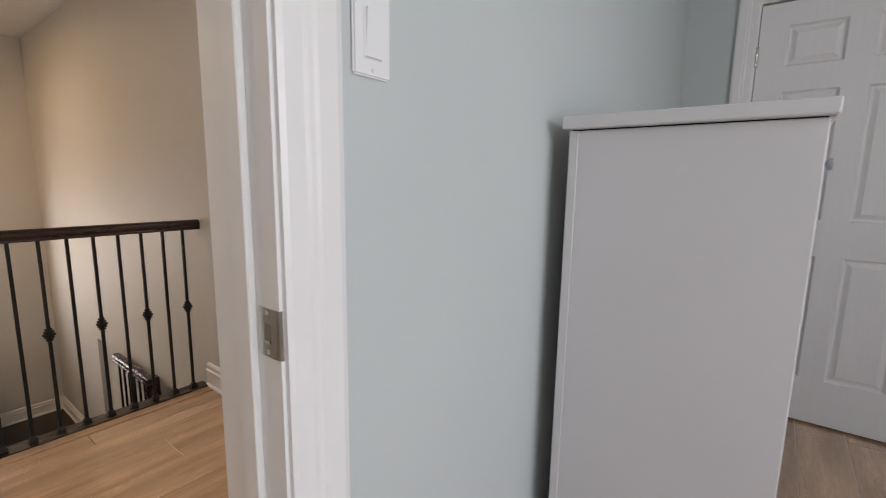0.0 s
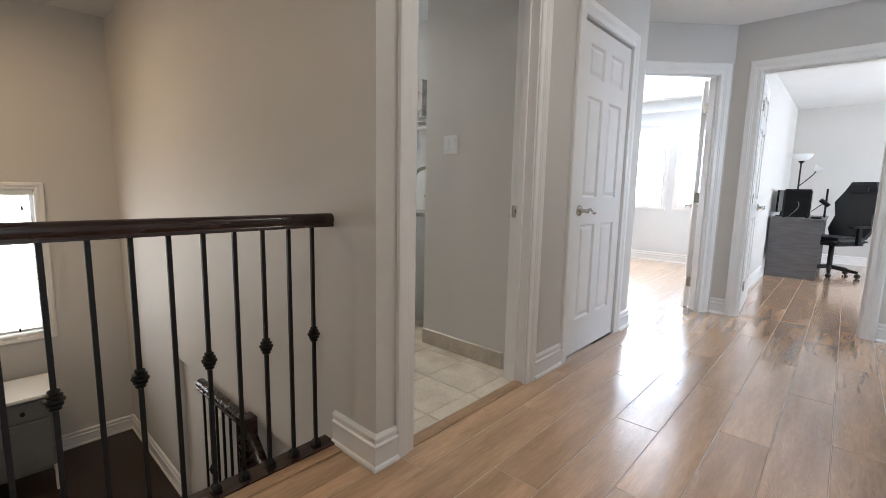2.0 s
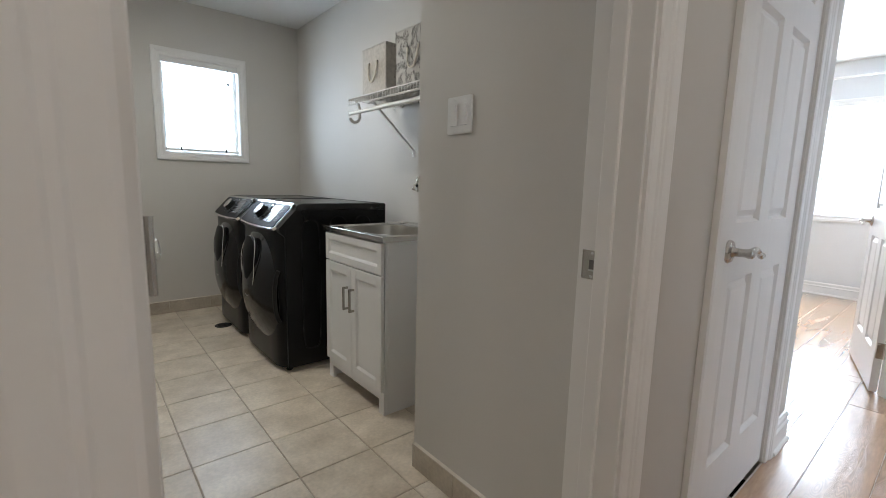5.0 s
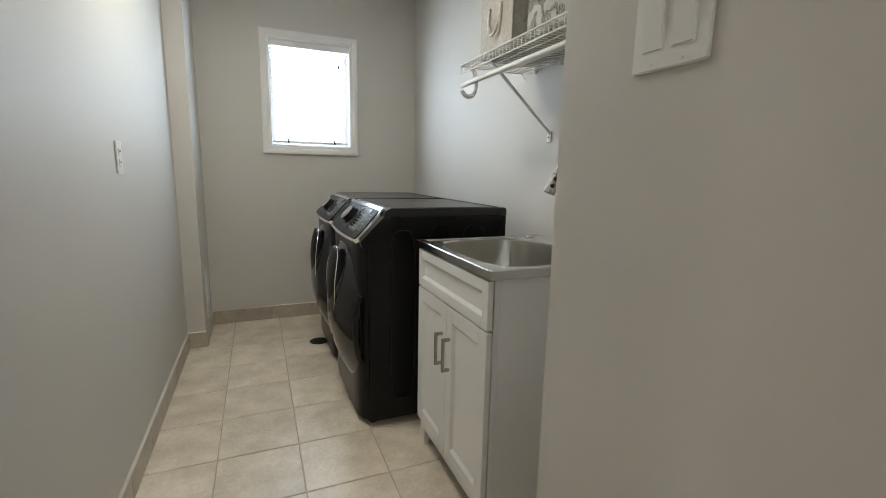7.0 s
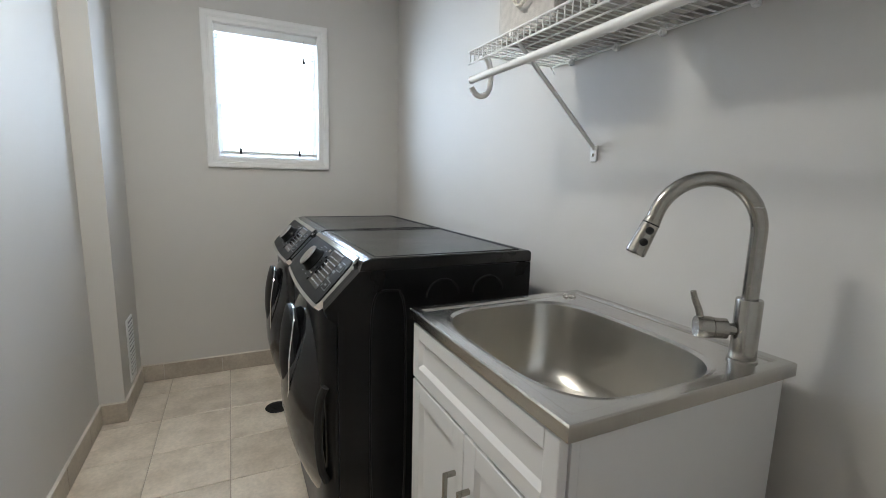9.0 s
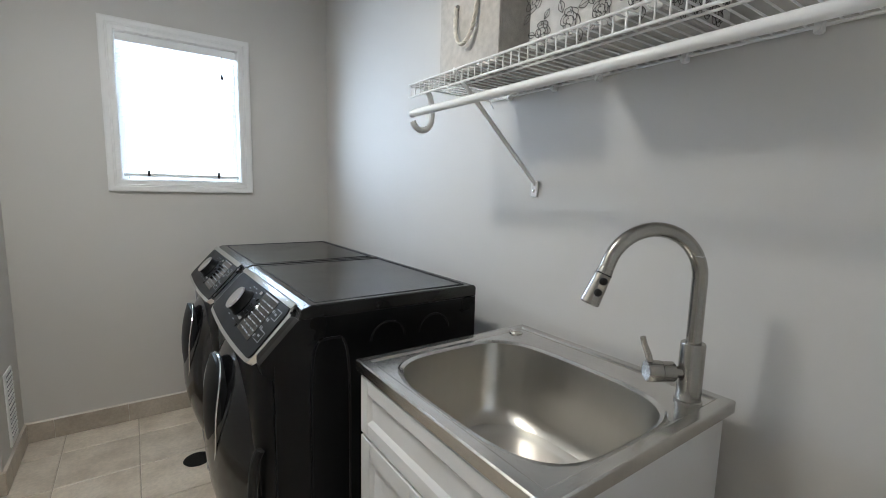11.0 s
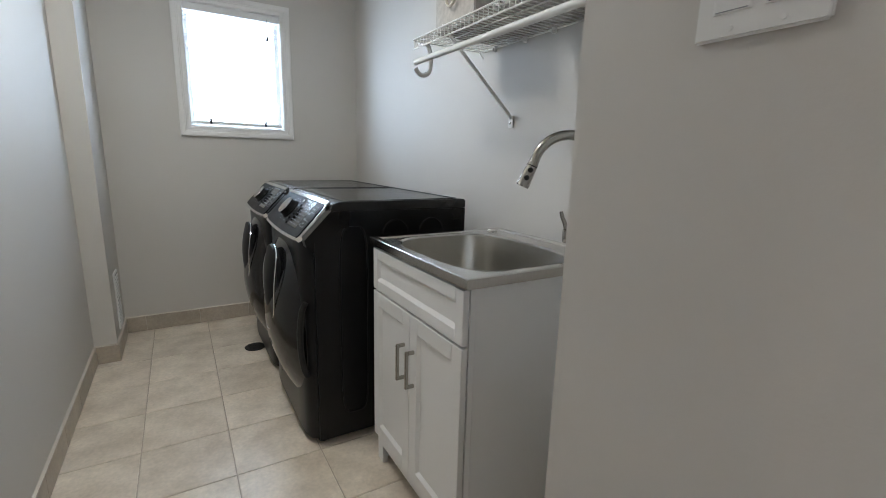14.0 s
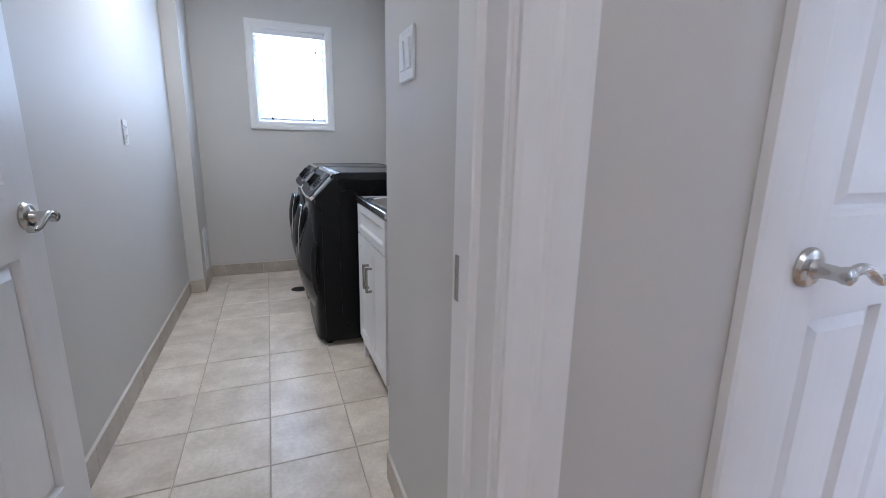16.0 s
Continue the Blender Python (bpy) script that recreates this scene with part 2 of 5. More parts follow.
M_GLASS = glass_material()


# ---- builders ----
ORIGIN = {}


def thing(name, label, category, at=(0, 0, 0), group="", kind="", matrix=None):
    """An Empty at the thing's base. Its parts are given in world metres, or with a matrix in its own."""
    ob = new(name)
    ob.empty_display_size = 0.05
    if matrix is None:
        ob.location = at
        ORIGIN[ob.name] = Vector(at)
    else:
        ob.matrix_world = matrix
        ORIGIN[ob.name] = Vector((0, 0, 0))
    return tagged(ob, label, category, group, kind)


def part(name, bm, mat, parent, label="", smooth=False):
    o = ORIGIN[parent.name]
    if o.length:
        bmesh.ops.translate(bm, vec=-o, verts=bm.verts)
    me = bpy.data.meshes.new(name)
    bmesh.ops.recalc_face_normals(bm, faces=bm.faces)
    bm.to_mesh(me)
    bm.free()
    me.materials.append(mat)
    if smooth:
        for p in me.polygons:
            p.use_smooth = True
        me.set_sharp_from_angle(angle=radians(35))
    ob = new(name, me)
    ob.parent = parent
    ORIGIN[ob.name] = o
    if label:
        ob["label"] = label
    return ob


def solid(name, bm, mat, label="", category="", kind="", group="", smooth=False):
    me = bpy.data.meshes.new(name)
    bmesh.ops.recalc_face_normals(bm, faces=bm.faces)
    bm.to_mesh(me)
    bm.free()
    me.materials.append(mat)
    if smooth:
        for p in me.polygons:
            p.use_smooth = True
        me.set_sharp_from_angle(angle=radians(35))
    ob = new(name, me)
    ORIGIN[ob.name] = Vector((0, 0, 0))
    return tagged(ob, label, category, group, kind)


def box(x0, x1, y0, y1, z0, z1, bevel=0.0, bm=None, seg=1):
    own = bmesh.new()
    bmesh.ops.create_cube(own, size=1, matrix=Matrix.Translation(((x0 + x1) / 2, (y0 + y1) / 2, (z0 + z1) / 2))
                          @ Matrix.Diagonal((abs(x1 - x0), abs(y1 - y0), abs(z1 - z0), 1)))
    if bevel:
        bmesh.ops.bevel(own, geom=own.edges[:], offset=bevel, segments=seg, affect='EDGES', clamp_overlap=True)
    return merged(bm, own)


def merged(bm, own):
    if bm is None:
        return own
    tmp = bpy.data.meshes.new("tmp")
    own.to_mesh(tmp)
    own.free()
    bm.from_mesh(tmp)
    bpy.data.meshes.remove(tmp)
    return bm


def tube(points, r, sides=10, bm=None, closed=False):
    """A round bar along the points; r is a number or one a point."""
    own = bmesh.new()
    pts = [Vector(p) for p in points]
    n = len(pts)
    rings = []
    up = Vector((0, 0, 1))
    side = None
    for i, p in enumerate(pts):
        if closed:
            d = pts[(i + 1) % n] - pts[i - 1]
        else:
            d = pts[min(i + 1, n - 1)] - pts[max(i - 1, 0)]
        d.normalize()
        if side is None:
            side = d.cross(up)
            if side.length < 1e-3:
                side = d.cross(Vector((1, 0, 0)))
        side = (side - d * side.dot(d)).normalized()
        other = d.cross(side)
        rad = r[i] if isinstance(r, (list, tuple)) else r
        rings.append([own.verts.new(p + side * rad * math.cos(a) + other * rad * math.sin(a))
                      for a in [2 * math.pi * k / sides for k in range(sides)]])
    for i in range(n if closed else n - 1):
        a, b = rings[i], rings[(i + 1) % n]
        for k in range(sides):
            own.faces.new((a[k], a[(k + 1) % sides], b[(k + 1) % sides], b[k]))
    if not closed:
        own.faces.new(rings[0][::-1])
        own.faces.new(rings[-1])
    return merged(bm, own)


def lathe(profile, at=(0, 0, 0), sides=24, matrix=None, bm=None):
    """Turns (radius, height) pairs about the z axis."""
    own = bmesh.new()
    m = (matrix or Matrix.Identity(4))
    rings = []
    for r, z in profile:
        if r < 1e-5:
            rings.append([own.verts.new(m @ Vector((0, 0, z)) + Vector(at))])
        else:
            rings.append([own.verts.new(m @ Vector((r * math.cos(2 * math.pi * k / sides), r * math.sin(2 * math.pi * k / sides), z)) + Vector(at))
                          for k in range(sides)])
    for a, b in zip(rings, rings[1:]):
        for k in range(sides):
            if len(a) > 1 and len(b) > 1:
                own.faces.new((a[k], a[(k + 1) % sides], b[(k + 1) % sides], b[k]))
            elif len(b) > 1:
                own.faces.new((a[0], b[(k + 1) % sides], b[k]))
            elif len(a) > 1:
                own.faces.new((a[k], a[(k + 1) % sides], b[0]))
    if len(rings[0]) > 1:
        own.faces.new(rings[0][::-1])
    if len(rings[-1]) > 1:
        own.faces.new(rings[-1])
    return merged(bm, own)


def extrude(poly, a, b, bm=None):
    """A prism: each point of poly is given at both ends by the functions a and b."""
    own = bmesh.new()
    va = [own.verts.new(a(*p)) for p in poly]
    vb = [own.verts.new(b(*p)) for p in poly]
    own.faces.new(va)
    own.faces.new(vb[::-1])
    for k in range(len(poly)):
        own.faces.new((va[k], va[k - 1], vb[k - 1], vb[k]))
    return merged(bm, own)


def moved(bm, m):
    bmesh.ops.transform(bm, matrix=m, verts=bm.verts)
    return bm


def wall_boxes(u0, u1, v0, v1, z0, z1, holes, axis="x"):
    """A wall along axis from u0 to u1, thick v0 to v1, with holes (ua, ub, za, zb) through it."""
    bm = bmesh.new()
    us = sorted({u0, u1, *[h[0] for h in holes], *[h[1] for h in holes]})
    for a, b in zip(us, us[1:]):
        cut = sorted((h[2], h[3]) for h in holes if h[0] <= a + 1e-6 and h[1] >= b - 1e-6)
        z = z0
        for za, zb in cut + [(z1, z1)]:
            if za > z + 1e-6:
                if axis == "x":
                    box(a, b, v0, v1, z, za, bm=bm)
                else:
                    box(v0, v1, a, b, z, za, bm=bm)
            z = max(z, zb)
    bmesh.ops.remove_doubles(bm, verts=bm.verts, dist=1e-5)
    return bm


def two_paints(ob, second, test):
    """Paints the faces of a wall whose centre and normal pass the test with the second paint."""
    ob.data.materials.append(second)
    for p in ob.data.polygons:
        if test(p.center, p.normal):
            p.material_index = 1


BASE_PROFILE = ((0, 0), (0.026, 0), (0.026, 0.008), (0.022, 0.015), (0.016, 0.019), (0.0155, 0.084), (0.019, 0.088), (0.019, 0.096), (0.012, 0.102), (0.011, 0.112), (0.015, 0.117), (0.014, 0.125), (0.007, 0.135), (0, 0.136))


def baseboard(x0, y0, x1, y1, nx, ny, z=0.0, m0=0, m1=0, height=1.0, bm=None):
    """A skirting from one floor point to another; (nx, ny) points into the room; m0, m1 = 1 mitres an end round an outer corner."""
    way = Vector((x1 - x0, y1 - y0)).normalized()
    return extrude(BASE_PROFILE, lambda d, h: Vector((x0 + nx * d - way.x * m0 * d, y0 + ny * d - way.y * m0 * d, z + h * height)),
                   lambda d, h: Vector((x1 + nx * d + way.x * m1 * d, y1 + ny * d + way.y * m1 * d, z + h * height)), bm=bm)


CASING_PROFILE = ((0, 0), (0, 0.010), (0.006, 0.013), (0.026, 0.013), (0.030, 0.016), (0.036, 0.016), (0.040, 0.019), (0.062, 0.020), (0.070, 0.017), (0.070, 0))


def casing(w, h, y, out, cw, z0=0.0, full=False):
    """Mitred casing round an opening 0..w, up to h, standing out of the face y by out (+1 or -1)."""
    k = cw / 0.070
    bm = bmesh.new()
    for s, x in ((-1, 0), (1, w)):
        extrude(CASING_PROFILE, lambda d, t: Vector((x + s * d * k, y + out * t, z0 - (d * k if full else 0))),
                lambda d, t: Vector((x + s * d * k, y + out * t, h + d * k)), bm=bm)
    extrude(CASING_PROFILE, lambda d, t: Vector((-d * k, y + out * t, h + d * k)), lambda d, t: Vector((w + d * k, y + out * t, h + d * k)), bm=bm)
    if full:
        extrude(CASING_PROFILE, lambda d, t: Vector((-d * k, y + out * t, z0 - d * k)), lambda d, t: Vector((w + d * k, y + out * t, z0 - d * k)), bm=bm)
    return bm


def door_frame(name, m, w, h, depth, cw=0.088, stop=0.06, sides=(1, 1)):
    """Jambs, stop and casings of a doorway whose opening runs from 0 to w in its own x and 0 to depth in y."""
    t = thing(name, "white painted wooden door frame with moulded casing", "door frame", kind="structure", matrix=m)
    jamb = bmesh.new()
    e = 0.003
    box(-0.02, 0.0, -e, depth + e, 0, h + 0.02, bm=jamb)
    box(w, w + 0.02, -e, depth + e, 0, h + 0.02, bm=jamb)
    box(0.0, w, -e, depth + e, h, h + 0.02, bm=jamb)
    part("jamb", jamb, M_TRIM, t)
    st = bmesh.new()
    box(0.0, 0.011, stop, stop + 0.035, 0, h, bevel=0.002, bm=st)
    box(w - 0.011, w, stop, stop + 0.035, 0, h, bevel=0.002, bm=st)
    box(0.011, w - 0.011, stop, stop + 0.035, h - 0.011, h, bevel=0.002, bm=st)
    part("door_stop", st, M_TRIM, t)
    if sides[0]:
        part("casing", moved(casing(w + 0.01, h + 0.005, 0, -1, cw), Matrix.Translation((-0.005, -0.001, 0))), M_TRIM, t)
    if sides[1]:
        part("casing", moved(casing(w + 0.01, h + 0.005, depth, 1, cw), Matrix.Translation((-0.005, 0.001, 0))), M_TRIM, t)
    return t


def frustum(x0, x1, z0, z1, y0, y1, inset, bm):
    """A raised field: full size at y0, smaller by inset at y1."""
    a = [bm.verts.new((x, y0, z)) for x, z in ((x0, z0), (x1, z0), (x1, z1), (x0, z1))]
    b = [bm.verts.new((x, y1, z)) for x, z in ((x0 + inset, z0 + inset), (x1 - inset, z0 + inset), (x1 - inset, z1 - inset), (x0 + inset, z1 - inset))]
    bm.faces.new(b)
    for k in range(4):
        bm.faces.new((a[k], a[(k + 1) % 4], b[(k + 1) % 4], b[k]))


def lever_handle(parent, x, z, face, out, swing, name="handle"):
    """Round rose, neck and a waved lever; out is the sign of y that faces the room, swing that of x."""
    rot = Matrix.Rotation(radians(90 if out < 0 else -90), 4, 'X')
    h = part(name, lathe(((0.0, 0.0), (0.033, 0.0), (0.034, 0.004), (0.030, 0.010), (0.020, 0.013), (0, 0.013)), (x, face, z), 28, rot), M_NICKEL, parent, "satin nickel lever handle", True)
    part("neck", lathe(((0.018, 0.010), (0.0125, 0.020), (0.0115, 0.045), (0.014, 0.052), (0.014, 0.062), (0.008, 0.066), (0, 0.066)), (x, face, z), 20, rot), M_NICKEL, h, "", True)
    pts, rad = [], []
    for k in range(13):
        u = k / 12
        pts.append((x + swing * u * 0.112, face + out * (0.056 + 0.004 * math.sin(u * 3.1)), z + 0.012 * math.sin(u * 5.6) - 0.006 * u))
        rad.append(0.0095 - 0.003 * u + (0.002 if k == 12 else 0))
    part("lever", tube(pts, rad, 12), M_NICKEL, h, "", True)
    return h


def six_panel_door(name, m, w, label, h=2.03, handle_x=None, handle_sides=(1, -1), hinge_side=0, kind="", category="door"):
    """A leaf 0..w in its own x, 35 mm thick in y from 0, hung at x = 0."""
    t = thing(name, label, category, matrix=m, kind=kind)
    th = 0.035
    z0 = 0.012
    st, mu = 0.112 * w / 0.76, 0.10 * w / 0.76
    rows = ((0.235, 0.845), (1.015, 1.625), (1.74, 1.925))
    cols = ((st, (w - mu) / 2), ((w + mu) / 2, w - st))
    for a, b in ((0, st), (w - st, w)):
        part("stile", box(a, b, 0, th, z0, h), M_DOOR, t)
    zs = [z0] + [v for r in rows for v in r] + [h]
    for a, b in zip(zs[::2], zs[1::2]):
        part("rail", box(st, w - st, 0, th, a, b), M_DOOR, t)
    for a, b in rows:
        part("mullion", box((w - mu) / 2, (w + mu) / 2, 0, th, a, b), M_DOOR, t)
    for a, b in rows:
        for c, d in cols:
            bm = box(c, d, 0.0145, th - 0.0145, a, b)
            for y0, y1, yt in ((0.0145, 0.0025, 0.0), (th - 0.0145, th - 0.0025, th)):
                frustum(c + 0.017, d - 0.017, a + 0.017, b - 0.017, y0, y1, 0.020, bm)
                # sloped sticking round the opening
                for p, q, r2, s2 in ((c, c + 0.009, a, b), (d - 0.009, d, a, b)):
                    own = bmesh.new()
                    lo = p if p == c else q
                    hi = q if p == c else p
                    vs = [own.verts.new(v) for v in ((lo, yt, r2), (lo, y0, r2), (hi, y0, r2), (lo, yt, s2), (lo, y0, s2), (hi, y0, s2))]
                    own.faces.new((vs[0], vs[2], vs[5], vs[3]))
                    merged(bm, own)
                for lo, hi in ((a, a + 0.009), (b, b - 0.009)):
                    own = bmesh.new()
                    vs = [own.verts.new(v) for v in ((c, yt, lo), (d, yt, lo), (d, y0, hi), (c, y0, hi))]
                    own.faces.new(vs)
                    merged(bm, own)
            part("panel", bm, M_DOOR, t)
    hx = handle_x if handle_x is not None else w - 0.065
    for out in handle_sides:
        lever_handle(t, hx, 0.935, 0.0 if out < 0 else th, out, -1 if hx > w / 2 else 1)
    for z in (0.25, 1.02, 1.80):
        bm = box(-0.003, 0.004, -0.002, 0.030, z - 0.045, z + 0.045, bevel=0.001)
        tube([(-0.003, -0.005, z - 0.045), (-0.003, -0.005, z + 0.045)], 0.005, 8, bm)
        part("hinge", bm, M_NICKEL, t, "satin nickel hinge")
    return t


def strike_plate(parent, x, y, z, face, lip_side):
    bm = extrude(((-0.019, 0.0), (-0.018, -0.0018), (0.020, -0.0018), (0.0245, -0.001), (0.027, 0.003), (0.0255, 0.004), (0.022, 0.0)),
                 lambda a, b: Vector((x - face * b, y + lip_side * a, z - 0.032)), lambda a, b: Vector((x - face * b, y + lip_side * a, z + 0.032)))
    p = part("strike_plate", bm, M_NICKEL, parent, "satin nickel strike plate")
    part("latch_hole", box(x + face * 0.0016, x + face * 0.0024, y - 0.005, y + 0.006, z - 0.011, z + 0.011), M_DARKHOLE, p)
    part("latch_tab", box(x + face * 0.0018, x + face * 0.0034, y - 0.006, y + 0.007, z - 0.0135, z - 0.0095), M_CHROME, p)
    for dz in (-0.026, 0.026):
        part("screw", lathe(((0, 0), (0.004, 0), (0.003, 0.001), (0, 0.001)), (x + face * 0.002, y, z + dz), 12, Matrix.Rotation(radians(90 * face), 4, 'Y')), M_CHROME, p)


# ---- large structure ----
H = 2.45
solid("wall_north", wall_boxes(1.215, 3.755, 0, 0.12, 0, H, ((1.385, 2.262, 0, 2.065), (2.712, 3.492, 0, 2.062))), M_WALL,
               "greige painted hall wall with two doorways", "wall", "structure")
solid("wall_stair_laundry", wall_boxes(0.12, 3.69, 1.215, 1.385, -2.8, H, ((0.45, 2.29, -2.7, -0.20),), "y"), M_WALL, "greige painted wall between stairwell and laundry room", "wall", "structure")
solid("wall_stair_recess", box(1.262, 1.38, 0.449, 2.291, -2.8, -0.199), M_WALL, "greige painted wall set back beside the lower flight", "wall", "structure")
solid("wall_back", wall_boxes(-0.95, 3.15, 3.69, 3.87, -2.8, H, ((1.945, 2.508, 1.30, 2.027), (-0.16, 0.66, -0.21, 0.975))), M_WALL, "greige painted outer wall with two windows", "wall", "structure")
solid("wall_laundry_right", box(3.03, 3.15, 0.85, 3.69, 0, H), M_WALL, "greige painted laundry wall behind sink and shelf", "wall", "structure")
solid("wall_jog", box(2.325, 2.43, 0.12, 0.857, 0, H), M_WALL, "greige painted short wall with light switch", "wall", "structure")
solid("wall_alcove", box(2.43, 3.15, 0.73, 0.85, 0, H), M_WALL, "greige painted wall closing the sink alcove", "wall", "structure")
solid("column", box(1.385, 1.487, 3.248, 3.69, 0, H), M_WALL, "greige painted boxed column in the laundry corner", "column", "structure")
solid("wall_closet_end", box(3.635, 3.755, 0.12, 2.62, 0, H), M_WALL, "greige painted wall end of the hall closet", "wall", "structure")
s_wall = solid("wall_south", wall_boxes(-1.9, 3.40, -1.755, -1.60, 0, H, ((-0.44, 0.425, 0, 2.065),)), M_WALL, "hall wall painted greige, pale green on its bedroom side", "wall", "structure")
two_paints(s_wall, M_GREEN, lambda c, n: n.y < -0.5 and c.y < -1.7)
solid("wall_south_return", box(3.28, 3.40, -3.4, -1.755, 0, H), M_WALL, "greige painted wall round the corner of the hall", "wall", "structure")
M45 = pose(4.74, -0.385, 0, 0, 0, 135)
w45 = solid("wall_angled", wall_boxes(0, 1.55, -0.12, 0, 0, H, ((0.10, 0.90, 0, 2.065),)), M_WALL, "greige painted angled wall with a bedroom doorway", "wall", "structure")
w45.matrix_world = M45
solid("wall_office", wall_boxes(-3.4, -0.385, 4.74, 4.86, 0, H, ((-1.395, -0.575, 0, 2.065),), "y"), M_WALL, "greige painted wall with the office doorway", "wall", "structure")
solid("wall_party", box(4.86, 9.6, -0.45, -0.33, 0, H), M_WALL, "painted wall between office and far bedroom", "wall", "structure")
solid("wall_far_east", wall_boxes(-3.52, 2.62, 9.6, 9.72, 0, H, (), "y"), M_WALL, "light painted end wall of the office", "wall", "structure")
# Second hole is for the added, unseen passage window.
solid("wall_office_south", wall_boxes(3.40, 9.6, -3.52, -3.4, 0, H, ((3.6, 4.6, 0.75, 2.15), (6.3, 8.5, 0.75, 2.15))), M_WALL, "painted outer wall with two windows", "wall", "structure")
solid("wall_far_bedroom_east", wall_boxes(-0.33, 2.62, 7.6, 7.72, 0, H, ((-0.02, 0.70, 0.87, 2.00), (0.94, 1.66, 0.87, 2.00)), "y"), M_PALE, "light painted bedroom wall with a double window", "wall", "structure")
solid("wall_far_bedroom_north", box(3.755, 7.72, 2.62, 2.74, 0, H), M_WALL, "painted bedroom wall", "wall", "structure")
solid("wall_bedroom_east", wall_boxes(-4.2, -1.755, 2.85, 2.97, 0, H, ((-2.845, -2.048, 0, 2.062),), "y"), M_GREEN, "pale green bedroom wall with a closet door", "wall", "structure")
solid("wall_bedroom_south", wall_boxes(-1.9, 2.97, -4.32, -4.2, 0, H, ((-0.75, 1.15, 0.75, 2.15),)), M_GREEN, "pale green bedroom wall with a window", "wall", "structure")
solid("wall_bedroom_west", box(-2.02, -1.9, -4.32, 0.28, 0, H), M_GREEN, "plain wall closing bedroom and hall", "wall", "structure")
solid("wall_stair_west", box(-0.95, -0.83, 0.28, 3.69, -2.8, H), M_WALL, "greige painted stairwell wall", "wall", "structure")
solid("wall_hall_west", box(-1.9, -0.83, 0.16, 0.28, 0, H), M_WALL, "greige painted hall wall beside the stairs", "wall", "structure")
solid("ceiling", box(-2.02, 9.72, -4.32, 3.87, H, H + 0.12), M_CEIL, "white painted ceiling", "ceiling", "structure")

# floors
solid("subfloor", wall_boxes(-2.02, 9.72, -4.32, 0.0, -0.2, -0.0016, ()), M_SUB, "floor base under the planks", "floor", "structure")
solid("subfloor_far_bedroom", box(3.635, 9.72, 0.0, 2.74, -0.2, -0.0016), M_SUB, "floor base under the bedroom planks", "floor", "structure")
solid("landing_edge", box(-0.83, 1.215, 0.0, 0.262, -0.25, -0.0125), M_SUB, "floor edge over the stairwell", "floor", "structure")
laundry_base = solid("floor_laundry", box(1.24, 3.14, 0.004, 3.86, -0.2, -0.004), M_GROUT, "beige ceramic tile floor with tan grout", "floor", "structure")
hall_floor = thing("floor", "warm oak laminate plank floor, glossy", "floor", kind="structure")

# stairwell floor and stairs
solid("landing", box(-0.83, 1.215, 2.1, 3.69, -1.5, -1.31), M_DARKFLOOR, "very dark wooden stair landing", "landing", "structure")
solid("stairwell_floor", box(-0.95, 1.215, 0.0, 2.1, -3.0, -2.8), M_DARKFLOOR, "dark floor below the stairs", "floor", "structure")
solid("wall_stair_front", box(-0.95, 1.385, -0.12, 0.0, -3.0, -0.2), M_WALL, "plain wall below the hall floor", "wall", "structure")
stairs = thing("staircase", "dark wooden staircase going down to a landing", "staircase", (-0.35, 0.28, 0), kind="structure")
for k in range(6):
    z = -0.187 * (k + 1)
    y = 0.30 + 0.30 * k
    part("tread", box(-0.83, -0.10, y - 0.02, y + 0.30, z - 0.035, z, bevel=0.008), M_DARKFLOOR, stairs)
    part("riser", box(-0.83, -0.10, y - 0.005, y + 0.01, z, z + 0.155), M_TRIM, stairs, "white painted riser")

for name, x0, y0, x1, y1, nx, ny, z, *mitres in (
        ("baseboard_hall_a", 1.215, 0, 1.313, 0, 0, -1, 0, 1), ("baseboard_hall_b", 2.336, 0, 2.640, 0, 0, -1, 0), ("baseboard_hall_c", 3.564, 0, 3.755, 0, 0, -1, 0, 0, 1),
        ("baseboard_stair", 1.215, 0, 1.215, 0.262, -1, 0, 0, 1), ("baseboard_hall_end", 3.755, 0, 3.755, 2.6, 1, 0, 0, 1),
        ("baseboard_south", 0.51, -1.60, 3.40, -1.60, 0, 1, 0, 0, 1), ("baseboard_south_return", 3.40, -3.4, 3.40, -1.60, 1, 0, 0, 0, 1),
        ("baseboard_office_wall", 4.74, -0.50, 4.74, -0.385, -1, 0, 0), ("baseboard_office_wall_b", 4.74, -3.4, 4.74, -1.47, -1, 0, 0),
        ("baseboard_office", 4.95, -0.45, 9.6, -0.45, 0, -1, 0), ("baseboard_office_end", 9.6, -3.4, 9.6, -0.45, -1, 0, 0),
        ("baseboard_far_bedroom", 7.6, -0.33, 7.6, 2.62, -1, 0, 0), ("baseboard_bedroom", 0.52, -1.755, 2.85, -1.755, 0, -1, 0),
        ("baseboard_bedroom_east", 2.85, -1.955, 2.85, -1.755, -1, 0, 0),
        ("baseboard_landing_back", -0.83, 3.69, 1.215, 3.69, 0, -1, -1.31), ("baseboard_landing_side", 1.215, 2.29, 1.215, 3.69, -1, 0, -1.31)):
    solid(name, baseboard(x0, y0, x1, y1, nx, ny, z, *mitres), M_TRIM, "white moulded baseboard along the wall", "baseboard", "structure")

